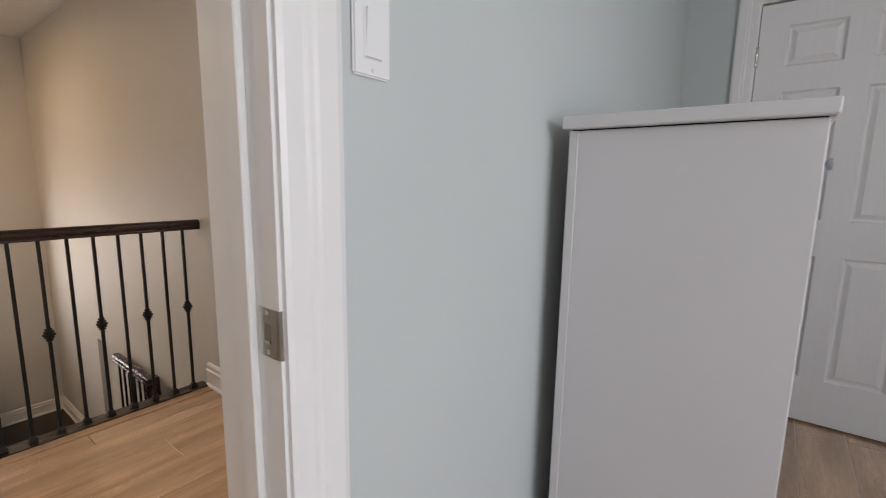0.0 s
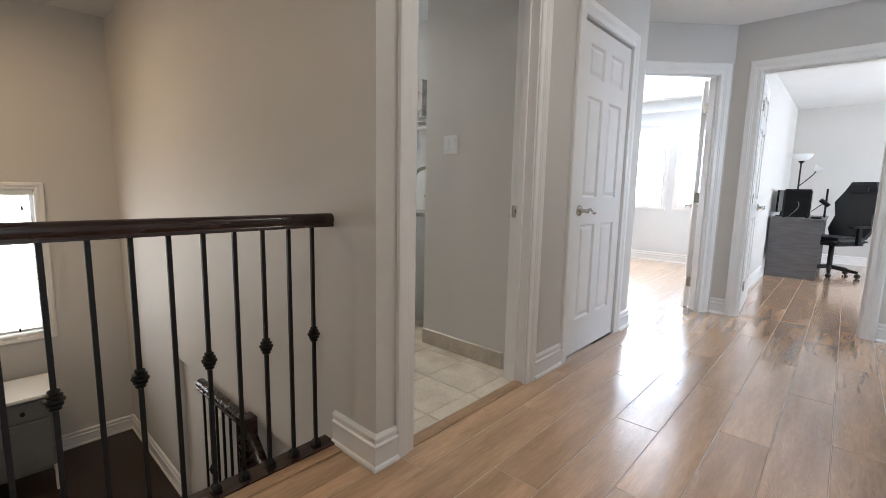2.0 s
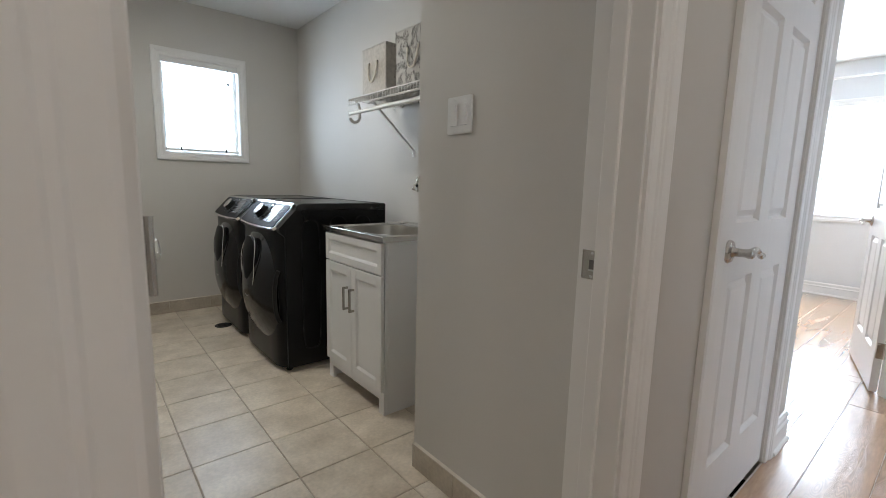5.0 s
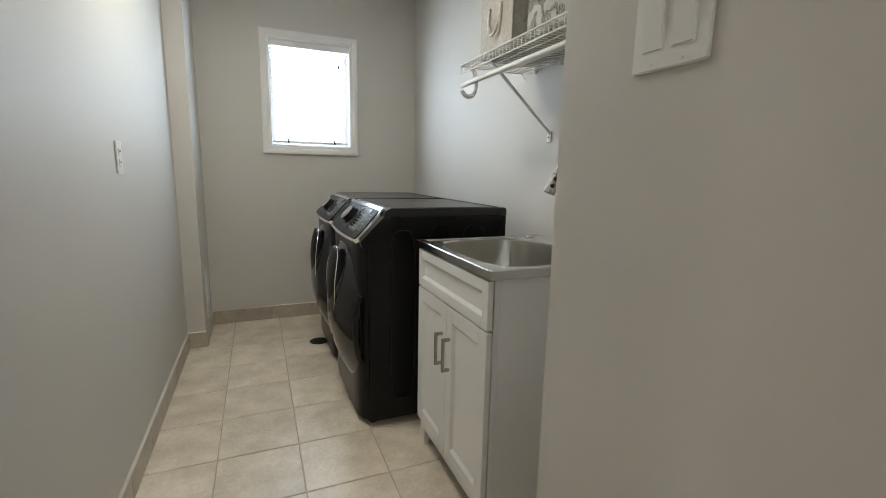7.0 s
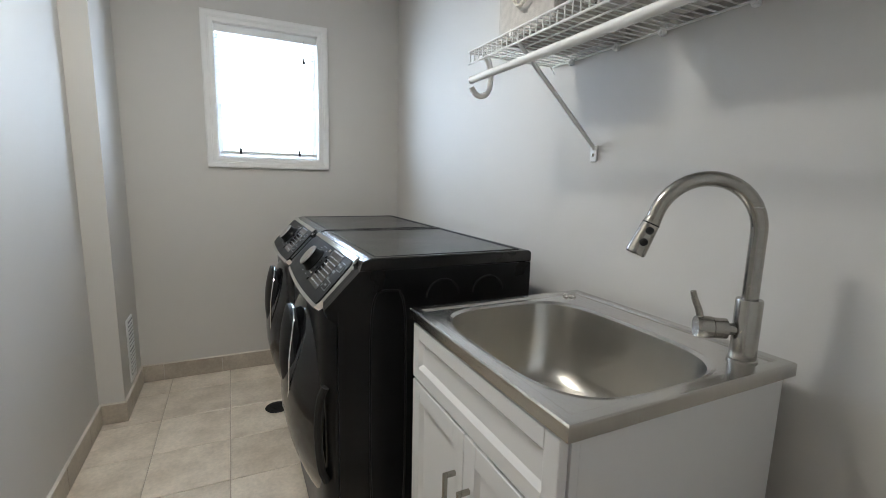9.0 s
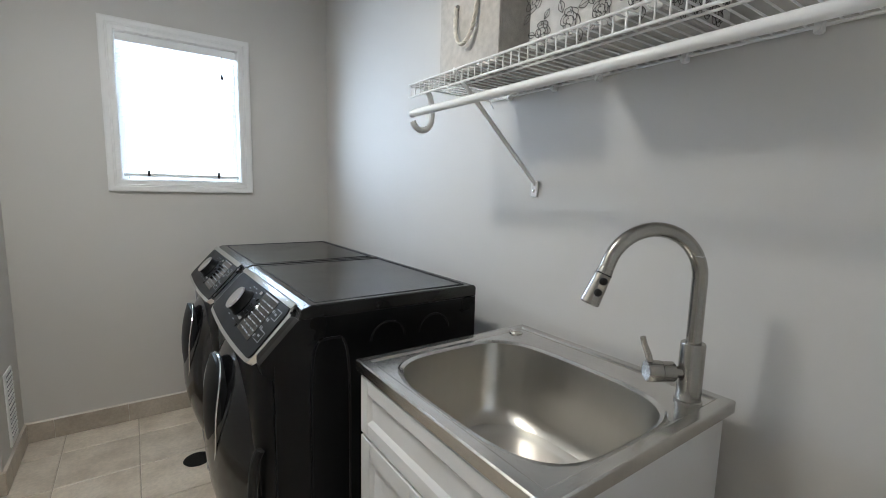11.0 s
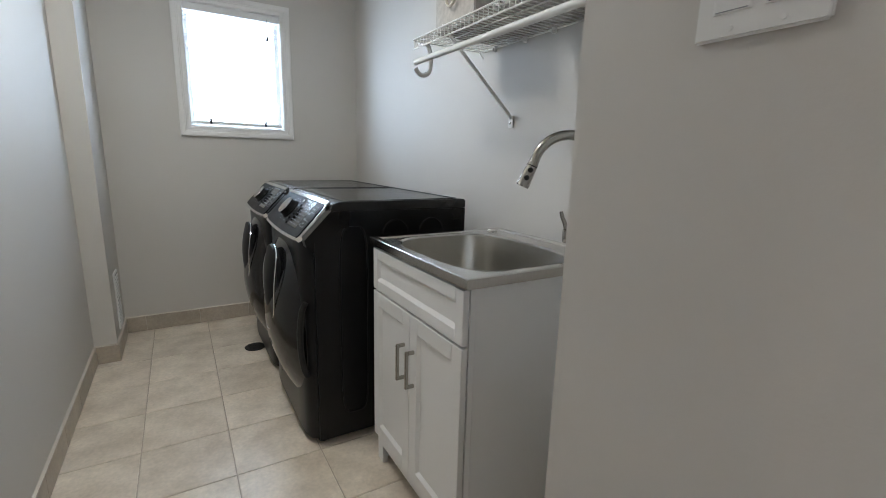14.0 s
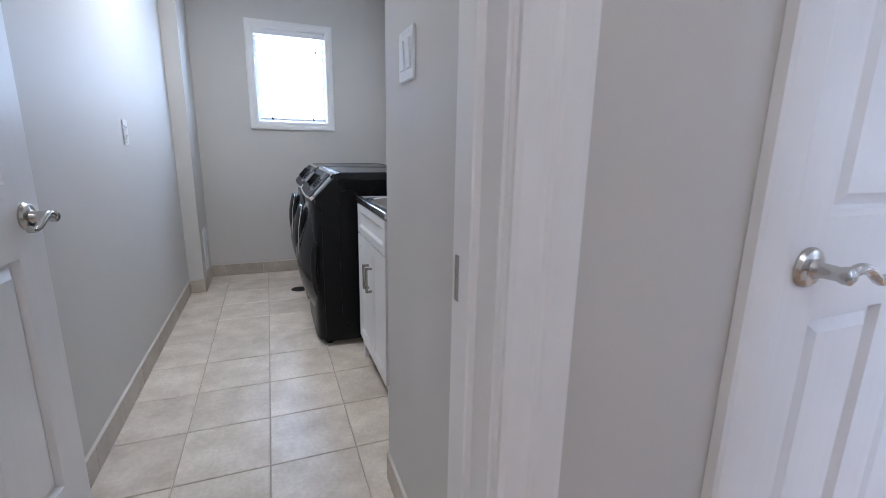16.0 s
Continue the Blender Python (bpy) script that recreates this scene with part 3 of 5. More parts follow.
# ---- doorways and doors ----
f1 = door_frame("door_frame_laundry", pose(1.405, 0, 0), 0.837, 2.045, 0.12, stop=0.045)
part("jamb_lining", box(0.830, 0.8365, -0.0045, 0.1245, 0, 2.044, bevel=0.001), M_TRIM, f1)
part("door_stop", box(0.819, 0.830, 0.045, 0.079, 0, 2.034, bevel=0.002), M_TRIM, f1)
strike_plate(f1, 0.830, 0.089, 0.939, -1, 1)
six_panel_door("door_laundry", pose(1.425, 0.150, 0, 0, 0, 87.5), 0.815, "white six-panel door standing open against the wall", kind="structure")
f2 = door_frame("door_frame_closet", pose(2.732, 0, 0), 0.740, 2.045, 0.12, stop=0.044, sides=(1, 0))
six_panel_door("door_closet", pose(3.470, 0.041, 0, 0, 0, 180), 0.736, "white six-panel hall closet door, closed", kind="structure", handle_sides=(1,), handle_x=0.664)
f3 = door_frame("door_frame_bedroom", pose(-0.42, -1.755, 0), 0.825, 2.045, 0.155, stop=0.047)
strike_plate(f3, 0.825, 0.022, 0.985, -1, -1)
six_panel_door("door_bedroom", pose(-0.417, -1.76, 0, 0, 0, -95), 0.81, "white six-panel bedroom door standing open", kind="structure")
f4 = door_frame("door_frame_office", pose(4.74, -0.595, 0, 0, 0, -90), 0.78, 2.045, 0.12, stop=0.02)
six_panel_door("door_office", pose(4.865, -0.600, 0, 0, 0, 4), 0.76, "white six-panel office door standing open against the wall", kind="structure")
f5 = door_frame("door_frame_far_bedroom", M45 @ pose(0.88, 0, 0, 0, 0, 180), 0.76, 2.045, 0.12, stop=0.02)
six_panel_door("door_far_bedroom", M45 @ pose(0.123, -0.126, 0, 0, 0, -121), 0.75, "white six-panel bedroom door standing open", kind="structure")
f6 = door_frame("door_frame_bedroom_closet", pose(2.85, -2.068, 0, 0, 0, -90), 0.757, 2.040, 0.12, stop=0.044, sides=(1, 0))
six_panel_door("door_bedroom_closet", pose(2.853, -2.071, 0, 0, 0, -90), 0.751, "white six-panel bedroom closet door, closed", kind="structure", handle_sides=(-1,))

# wooden strip between planks and tiles
solid("threshold_strip", extrude(((0, -0.012), (0.062, -0.012), (0.062, 0.004), (0.050, 0.009), (0.012, 0.009), (0, 0.003)), lambda y, z: Vector((1.405, y - 0.004, z)), lambda y, z: Vector((2.242, y - 0.004, z))), M_STRIP,
      "oak threshold strip in the laundry doorway", "threshold", "structure")
solid("floor_edge_strip", extrude(((0.18, -0.012), (0.235, -0.012), (0.235, 0.006), (0.18, 0.006)), lambda y, z: Vector((-0.83, y, z)), lambda y, z: Vector((1.199, y, z))), M_STRIP, "oak strip along the stair opening", "trim", "structure")
solid("stair_nosing", extrude(((0.235, -0.03), (0.318, -0.03), (0.326, -0.015), (0.318, 0.012), (0.235, 0.012)), lambda y, z: Vector((-0.83, y, z)), lambda y, z: Vector((1.199, y, z))), M_WALNUT, "dark stained nosing under the railing", "trim", "structure")
solid("stair_fascia", box(-0.83, 1.215, 0.262, 0.275, -0.30, -0.03), M_TRIM, "white fascia board under the nosing", "trim", "structure")


# ---- windows ----
def window(name, label, x0, x1, z0, z1, y, m, cw, slat_gap, sash_mid=False):
    """In its own axes the wall face is y = 0 and the outside is +y."""
    t = thing(name, label, "window", matrix=m, kind="structure")
    w, h = x1 - x0, z1 - z0
    part("casing", moved(casing(w, h, 0, -1, cw, 0, True), Matrix.Translation((x0, 0, z0))), M_TRIM, t)
    bm = bmesh.new()
    d = 0.16
    box(x0 - 0.015, x0 + 0.003, -0.001, d, z0 - 0.015, z1 + 0.015, bm=bm)
    box(x1 - 0.003, x1 + 0.015, -0.001, d, z0 - 0.015, z1 + 0.015, bm=bm)
    box(x0, x1, -0.001, d, z1 - 0.003, z1 + 0.015, bm=bm)
    part("reveal", bm, M_TRIM, t)
    part("sill", box(x0 + 0.003, x1 - 0.003, -0.002, d, z0 - 0.015, z0 + 0.003, bevel=0.002), M_TRIM, t)
    bm = bmesh.new()
    f = 0.028
    for a, b, c, e in ((x0, x0 + f, z0, z1), (x1 - f, x1, z0, z1), (x0 + f, x1 - f, z0, z0 + f), (x0 + f, x1 - f, z1 - f, z1)):
        box(a, b, 0.072, 0.092, c, e, bevel=0.003, bm=bm)
    if sash_mid:
        box((x0 + x1) / 2 - 0.04, (x0 + x1) / 2 + 0.04, 0.06, 0.095, z0 + f, z1 - f, bevel=0.003, bm=bm)
    part("sash", bm, M_PLATE, t)
    g = part("pane", box(x0 + f, x1 - f, 0.080, 0.084, z0 + f, z1 - f), M_GLASS, t)
    g.visible_shadow = False
    return t


def blind(name, x0, x1, z0, z1, m, gap=0.024, tilt=4):
    """A white slatted blind; its bottom rail hangs at z0."""
    t = thing(name, "white slatted window blind lowered to the sill", "blind", matrix=m)
    part("head_rail", box(x0, x1, 0.006, 0.048, z1 - 0.042, z1, bevel=0.003), M_PLATE, t)
    part("bottom_rail", box(x0 + 0.004, x1 - 0.004, 0.012, 0.040, z0, z0 + 0.018, bevel=0.003), M_PLATE, t)
    n = int((z1 - 0.05 - z0) / gap)
    sl = box(-(x1 - x0) / 2 + 0.004, (x1 - x0) / 2 - 0.004, -0.0075, 0.0075, -0.0004, 0.0004)
    first = part("slat", sl, M_BLIND, t)
    for k in range(1, n):
        o = first if k == 1 else first.copy()
        if k > 1:
            scene.collection.objects.link(o)
            o.parent = t
        o.matrix_basis = pose((x0 + x1) / 2, 0.026, z0 + 0.012 + k * gap, tilt, 0, 0)
    for x in (x0 + (x1 - x0) * 0.2, x0 + (x1 - x0) * 0.8):
        part("ladder_cord", tube([(x, 0.012, z0), (x, 0.012, z1 - 0.02)], 0.0007, 5), M_BLIND, t)
        part("rail_clip", box(x - 0.006, x + 0.006, 0.002, 0.012, z0 + 0.002, z0 + 0.034, bevel=0.001), M_DARKGAP, t)
    xc = x1 - 0.075
    part("pull_cord", tube([(xc, 0.004, z1 - 0.03), (xc, 0.004, z1 - 0.13)], 0.0016, 5), M_GREYPRINT, t)
    part("tassel", lathe(((0.002, 0.034), (0.006, 0.022), (0.009, 0.0), (0, 0.0)), (xc, 0.004, z1 - 0.16), 10), M_DARKGAP, t)
    return t


window("window_laundry", "small white window filled with daylight", 1.945, 2.508, 1.30, 2.027, 0, pose(0, 3.69, 0), 0.060, 0.024)
blind("window_blind", 1.95, 2.503, 1.318, 2.025, pose(0, 3.69, 0))
window("window_stair", "tall white stairwell window filled with daylight", -0.16, 0.66, -0.21, 0.975, 0, pose(0, 3.69, 0), 0.060, 0.03)
blind("window_blind", -0.155, 0.655, -0.19, 0.973, pose(0, 3.69, 0), 0.03)
for far_x in (-0.70, -1.66):
    window("window_far_bedroom", "tall white bedroom window filled with daylight", far_x, far_x + 0.72, 0.87, 2.00, 0, pose(7.6, 0, 0, 0, 0, -90), 0.07, 0)
window("window_office", "wide white office window", 6.3, 8.5, 0.75, 2.15, 0, pose(14.8, -3.4, 0, 0, 0, 180), 0.07, 0, True)
# Unseen window, added only as the opening for the passage light.
window("window_passage_added", "white unseen window added at the passage end to light the hall", 3.6, 4.6, 0.75, 2.15, 0, pose(8.2, -3.4, 0, 0, 0, 180), 0.07, 0)
window("window_bedroom", "wide white bedroom window", -0.75, 1.15, 0.75, 2.15, 0, pose(0.4, -4.2, 0, 0, 0, 180), 0.07, 0, True)


# ---- railing on the hall edge ----
RY = 0.28
railing = thing("railing", "dark wooden handrail on black iron balusters along the stair opening", "railing", (0.70, RY, 0.012))
RAIL = ((-0.030, 0.0), (0.030, 0.0), (0.030, 0.008), (0.026, 0.014), (0.032, 0.026), (0.032, 0.040), (0.024, 0.052), (0.010, 0.058), (-0.010, 0.058), (-0.024, 0.052), (-0.032, 0.040), (-0.032, 0.026), (-0.026, 0.014), (-0.030, 0.008))
part("handrail", extrude(RAIL, lambda y, z: Vector((0.19, RY + y * 0.85, 0.897 + z * 0.88)), lambda y, z: Vector((1.213, RY + y * 0.85, 0.897 + z * 0.88))), M_WALNUT, railing, "dark stained wooden handrail", True)


def baluster(parent, x, y, z0, z1, knuckle, knuckle_z):
    s = 0.0065
    b = part("baluster", box(x - s, x + s, y - s, y + s, z0, z1, bevel=0.0012), M_IRON, parent, "black square iron baluster")
    part("shoe", lathe(((0.021, 0.0), (0.021, 0.012), (0.014, 0.024), (0.010, 0.028)), (x, y, z0), 4, Matrix.Rotation(radians(45), 4, 'Z')), M_IRON, b)
    if knuckle:
        half = ((0.024, 0.0), (0.024, 0.0025), (0.011, 0.0055), (0.011, 0.008), (0.0195, 0.0105), (0.0195, 0.0145), (0.010, 0.0175), (0.010, 0.020), (0.0145, 0.0225), (0.0145, 0.026), (0.008, 0.030))
        prof = [(rr, -zz) for rr, zz in half[:0:-1]] + list(half)
        part("knuckle", lathe(prof, (x, y, knuckle_z), 12), M_IRON, b, "decorative iron knuckle")


for k in range(10):
    baluster(railing, 1.132 - 0.0963 * k, RY, 0.012, 0.899, k % 2 == 0, 0.477)

newel = thing("newel_post", "turned dark stained newel post with a ball top", "newel post", (0.165, RY, 0.012))
part("block", box(0.122, 0.208, RY - 0.043, RY + 0.043, 0.012, 0.20, bevel=0.004), M_WALNUT, newel)
part("turning", lathe(((0.043, 0.20), (0.036, 0.212), (0.044, 0.225), (0.036, 0.24), (0.030, 0.25), (0.042, 0.275), (0.047, 0.31), (0.043, 0.345), (0.034, 0.365), (0.041, 0.378), (0.041, 0.388),
                       (0.034, 0.398), (0.040, 0.46), (0.042, 0.53), (0.039, 0.62), (0.035, 0.66), (0.042, 0.672), (0.036, 0.685), (0.043, 0.70)), (0.165, RY, 0), 28), M_WALNUT, newel, "", True)
part("upper_block", box(0.122, 0.208, RY - 0.043, RY + 0.043, 0.70, 0.965, bevel=0.004), M_WALNUT, newel)
part("ball", lathe(((0.043, 0.965), (0.046, 0.975), (0.034, 0.985), (0.022, 0.993), (0.020, 1.0), (0.034, 1.010), (0.044, 1.03), (0.047, 1.05), (0.042, 1.075), (0.028, 1.09), (0, 1.096)), (0.165, RY, 0), 28), M_WALNUT, newel, "round ball finial", True)

# rail over the lower flight
low = thing("lower_railing", "dark lower stair railing with thin iron balusters", "railing", (1.15, 1.5, -1.31))
part("handrail", extrude(RAIL, lambda y, z: Vector((1.165 + y * 0.9, 1.665, -0.215 + z)), lambda y, z: Vector((1.165 + y * 0.9, 1.03, -0.215 + z))), M_WALNUT, low, "dark stained wooden handrail")
for k in range(6):
    y = 1.62 - 0.098 * k
    baluster(low, 1.165, y, -1.31, -0.213, k % 2 == 1, -0.70)
part("handrail", extrude(RAIL, lambda y, z: Vector((1.165 + y * 0.9, 0.965, -0.27 + z)), lambda y, z: Vector((1.165 + y * 0.9, 0.60, -0.60 + z))), M_WALNUT, low, "dark stained sloping handrail")
for k in range(3):
    y = 0.89 - 0.098 * k
    baluster(low, 1.165, y, -1.31, -0.33 + (y - 0.89) * 0.9, False, -0.9)
bm = box(1.125, 1.20, 0.955, 1.035, -1.6, -0.15, bevel=0.004)
part("post", bm, M_WALNUT, low)
part("step_board", box(0.95, 1.21, 0.55, 2.1, -1.36, -1.31, bevel=0.004), M_DARKFLOOR, low)

# cabinet on the landing
cab = thing("side_cabinet", "grey painted side cabinet with a cream top and curved legs", "cabinet", (0.28, 3.3, -1.31))
part("top", box(-0.06, 0.635, 3.03, 3.53, -0.545, -0.52, bevel=0.008, seg=2), M_OLDWHITE, cab)
part("body", box(-0.03, 0.60, 3.06, 3.52, -1.12, -0.545, bevel=0.003), M_GREYPAINT, cab)
part("drawer", box(0.0, 0.57, 3.048, 3.06, -0.70, -0.565, bevel=0.003), M_GREYPAINT, cab)
part("door", box(0.0, 0.57, 3.048, 3.06, -1.09, -0.715, bevel=0.003), M_GREYPAINT, cab)
part("knob", lathe(((0.006, 0), (0.006, 0.008), (0.016, 0.014), (0.014, 0.024), (0, 0.027)), (0.42, 3.048, -0.63), 16, Matrix.Rotation(radians(90), 4, 'X')), M_IRON, cab, "dark round knob", True)
for x, y in ((-0.01, 3.08), (0.58, 3.08), (-0.01, 3.49), (0.58, 3.49)):
    part("leg", tube([(x, y, -1.10), (x + 0.008, y - 0.006, -1.16), (x - 0.002, y, -1.23), (x + 0.004, y - 0.008, -1.31)], [0.028, 0.022, 0.014, 0.019], 10), M_OLDWHITE, cab, "", True)


# ---- switches, vent, small wall fittings ----
def switch_plate(name, label, m, gangs, category="light switch", kind_of="rocker"):
    """In its own axes the plate lies on y = 0 and faces -y, centred on the origin."""
    t = thing(name, label, category, matrix=m)
    w = 0.070 + 0.046 * (gangs - 1)
    p = part("plate", box(-w / 2, w / 2, -0.006, 0, -0.0575, 0.0575, bevel=0.0025, seg=2), M_PLATE, t)
    for g in range(gangs):
        x = (g - (gangs - 1) / 2) * 0.046
        if kind_of == "rocker":
            part("surround", box(x - 0.0175, x + 0.0175, -0.0075, -0.006, -0.034, 0.034, bevel=0.0006), M_PLATE, t)
            bm = extrude(((-0.0075, -0.031), (-0.0125, 0.031), (-0.0075, 0.031)), lambda y, z: Vector((x - 0.0145, y, z)), lambda y, z: Vector((x + 0.0145, y, z)))
            part("rocker", bm, M_PLATE, t)
            part("gap_line", box(x - 0.0145, x + 0.0145, -0.0082, -0.0074, -0.0325, -0.0315), M_GREYPRINT, t)
        else:
            for dz in (-0.019, 0.019):
                part("socket", box(x - 0.013, x + 0.013, -0.0085, -0.006, dz - 0.013, dz + 0.013, bevel=0.001), M_PLATE, t)
                for dx in (-0.005, 0.005):
                    part("slot", box(x + dx - 0.0011, x + dx + 0.0011, -0.0090, -0.0084, dz - 0.001, dz + 0.007), M_DARKGAP, t)
        for dz in (-0.048, 0.048):
            part("screw", lathe(((0, 0), (0.003, 0), (0.0024, 0.0012), (0, 0.0012)), (x, -0.006, dz), 10, Matrix.Rotation(radians(90), 4, 'X')), M_PLATE, t)
    return t


switch_plate("light_switch", "white double rocker switch on the laundry wall", pose(2.325, 0.640, 1.322, 0, 0, -90), 2)
switch_plate("light_switch", "white single rocker switch beside the bedroom doorway", pose(0.563, -1.755, 1.376, 0, 0, 0), 1)
switch_plate("wall_outlet", "white double socket outlet on the laundry wall", pose(1.385, 2.10, 1.157, 0, 0, 90), 1, "outlet", "socket")
switch_plate("wall_outlet", "white socket outlet low on the hall wall", pose(1.35, -1.60, 0.33, 0, 0, 180), 1, "outlet", "socket")
night = thing("night_light", "small pale plug-in night light in the outlet", "night light", (1.35, -1.58, 0.30))
part("base", box(1.325, 1.375, -1.592, -1.567, 0.285, 0.345, bevel=0.004), M_PLATE, night)
part("shade", box(1.322, 1.378, -1.590, -1.555, 0.345, 0.415, bevel=0.008, seg=2), M_SHADE, night)

vent = thing("wall_vent", "white louvred vent grille low on the column", "vent", matrix=pose(1.487, 3.46, 0.295, 0, 0, 90))
part("frame", box(-0.065, 0.065, -0.008, 0, -0.165, 0.165, bevel=0.003), M_PLATE, vent)
for k in range(14):
    z = -0.14 + 0.0205 * k + (0.006 if k > 6 else 0)
    part("slat", moved(box(-0.05, 0.05, -0.012, -0.002, z, z + 0.009, bevel=0.0008), Matrix.Identity(4)), M_PLATE, vent)
    part("gap", box(-0.05, 0.05, -0.0086, -0.0078, z + 0.010, z + 0.019), M_GREYPRINT, vent)

drain = thing("floor_drain", "round dark floor drain cover on the tiles", "floor drain", (2.165, 3.10, 0))
part("rim", lathe(((0.0, 0.002), (0.058, 0.002), (0.060, 0.004), (0.057, 0.006), (0, 0.006)), (2.165, 3.10, -0.001), 28), M_IRON, drain)
for k in range(5):
    part("slot", box(2.130, 2.200, 3.068 + 0.014 * k, 3.074 + 0.014 * k, 0.005, 0.0062), M_DARKGAP, drain)

pic = thing("wall_picture", "white box-framed picture hanging on the hall wall", "picture", (1.9, -1.6, 1.15))
part("frame", box(1.25, 2.30, -1.597, -1.552, 1.145, 1.80, bevel=0.003), M_TRIM, pic)
part("canvas", box(1.29, 2.26, -1.552, -1.549, 1.185, 1.76), M_FLORAL, pic, "pale textured picture surface")


# ---- laundry machines ----
def superellipse(a, b, n, count):
    pts = []
    for k in range(count):
        t = 2 * math.pi * k / count
        c, s = math.cos(t), math.sin(t)
        pts.append((a * math.copysign(abs(c) ** (2 / n), c), b * math.copysign(abs(s) ** (2 / n), s)))
    return pts


def dome(cy, cz, a, b, n, x_edge, x_top, bm=None, back=0.02, rings=9, count=40, power=2.6, squeeze=0.0):
    """A bulging lid that faces -x: at the rim x_edge, in the middle x_top. squeeze narrows it towards the top."""
    own = bmesh.new()
    base = superellipse(a, b, n, count)
    loops = [[own.verts.new((x_edge + back, cy + p * (1 - squeeze * (q / b)), cz + q)) for p, q in base]]
    for i in range(rings):
        r = 1 - i / rings
        x = x_edge + (x_top - x_edge) * (1 - r ** power)
        loops.append([own.verts.new((x, cy + p * r * (1 - squeeze * (q / b)), cz + q * r)) for p, q in base])
    tip = own.verts.new((x_top, cy, cz))
    for u, v in zip(loops, loops[1:]):
        for k in range(count):
            own.faces.new((u[k], u[(k + 1) % count], v[(k + 1) % count], v[k]))
    for k in range(count):
        own.faces.new((loops[-1][k], loops[-1][(k + 1) % count], tip))
    own.faces.new(loops[0])
    return merged(bm, own)


def machine(name, label, at):
    t = thing(name, label, "washing machine", matrix=pose(*at), group="laundry machines")
    W, D = 0.686, 0.685
    side = ((0.037, 0.025), (D, 0.025), (D, 0.935), (0.100, 0.941), (0.002, 0.840), (0.008, 0.815), (0.037, 0.790))
    bm = extrude(side, lambda x, z: Vector((x, 0, z)), lambda x, z: Vector((x, W, z)))
    part("body", bm, M_GRAPHITE, t, "graphite enamelled steel body")
    # front fascia with rounded vertical edges
    fas = ((0.036, 0.012), (0.012, 0.030), (-0.004, 0.075), (-0.008, 0.16), (-0.008, W - 0.16), (-0.004, W - 0.075), (0.012, W - 0.030), (0.036, W - 0.012))
    bm = extrude(fas, lambda x, y: Vector((x, y, 0.03)), lambda x, y: Vector((x, y, 0.835)))
    part("front", bm, M_GRAPHITE, t, "", True)
    # lid
    bm = extrude(((0.100, 0.936), (D + 0.004, 0.936), (D + 0.004, 0.966), (D - 0.006, 0.974), (0.135, 0.976), (0.108, 0.966)), lambda x, z: Vector((x, 0.001, z)), lambda x, z: Vector((x, W - 0.001, z)))
    bmesh.ops.bevel(bm, geom=bm.edges[:], offset=0.003, segments=1, affect='EDGES')
    lid = part("lid", bm, M_LID, t, "satin dark flat lid")
    part("lid_groove", box(0.15, 0.154, 0.028, W - 0.028, 0.9745, 0.9765), M_DARKGAP, lid)
    part("lid_groove", box(D - 0.034, D - 0.03, 0.028, W - 0.028, 0.9745, 0.9765), M_DARKGAP, lid)
    part("lid_groove", box(0.15, D - 0.03, 0.024, 0.028, 0.9745, 0.9765), M_DARKGAP, lid)
    part("lid_groove", box(0.15, D - 0.03, W - 0.028, W - 0.024, 0.9745, 0.9765), M_DARKGAP, lid)
    # control console, slanted: s runs up the slope
    ax, az, bx, bz = -0.018, 0.832, 0.108, 0.968
    slope = Vector((bx - ax, 0, bz - az))
    L = slope.length
    u = slope.normalized()
    nrm = Vector((-u.z, 0, u.x))

    def on(s, y, d):
        return Vector((ax, y, az)) + u * s + nrm * d

    def outline(inset):
        """Rounded corners, the lower edge bowed downwards."""
        rad = max(0.008, 0.034 - inset)
        pts = []
        for cs, cy, start in ((inset + rad, inset + rad + 0.026, 180), (inset + rad, W - inset - rad - 0.026, 90), (L - inset - rad, W - inset - rad - 0.026, 0), (L - inset - rad, inset + rad + 0.026, -90)):
            for k in range(6):
                a = radians(start + 90 - 18 * k) if start != 180 else radians(270 - 18 * k)
                pts.append((cs + rad * math.cos(a), cy + rad * math.sin(a)))
        fine = []
        for k, (p0, q0) in enumerate(pts):
            p1, q1 = pts[(k + 1) % len(pts)]
            fine.append((p0, q0))
            if abs(q1 - q0) > 0.2:
                fine += [(p0 + (p1 - p0) * n / 10, q0 + (q1 - q0) * n / 10) for n in range(1, 10)]
        return [(p - 0.014 * (1 - (2 * q / W - 1) ** 2) * (1 - p / L), q) for p, q in fine]

    def plate(inset, d0, d1):
        return extrude(outline(inset), lambda s, y: on(s, y, d0), lambda s, y: on(s, y, d1))

    part("console_trim", plate(0.004, -0.012, 0.0065), M_CHROME, t, "chrome trim round the control panel")
    con = part("control_panel", plate(0.015, -0.01, 0.009), M_PANELBLACK, t, "dark slanted control panel")
    upper = bmesh.new()
    for ys in ((0.034, W - 0.034),):
        extrude(((L - 0.018, 0.002), (L + 0.006, 0.001), (L + 0.002, 0.010), (L - 0.014, 0.011)), lambda s, d: on(s, ys[0], d), lambda s, d: on(s, ys[1], d), bm=upper)
    part("top_trim", upper, M_CHROME, t, "chrome top trim")
    # dial in the middle, display towards the near end, keys
    rot = Vector((0, 0, 1)).rotation_difference(nrm).to_matrix().to_4x4()
    dial = part("dial", lathe(((0.046, 0.0), (0.046, 0.004), (0.040, 0.012), (0.037, 0.030), (0.033, 0.034), (0, 0.034)), on(L * 0.52, W * 0.56, 0.009), 36, rot), M_PANELBLACK, t, "round program dial", True)
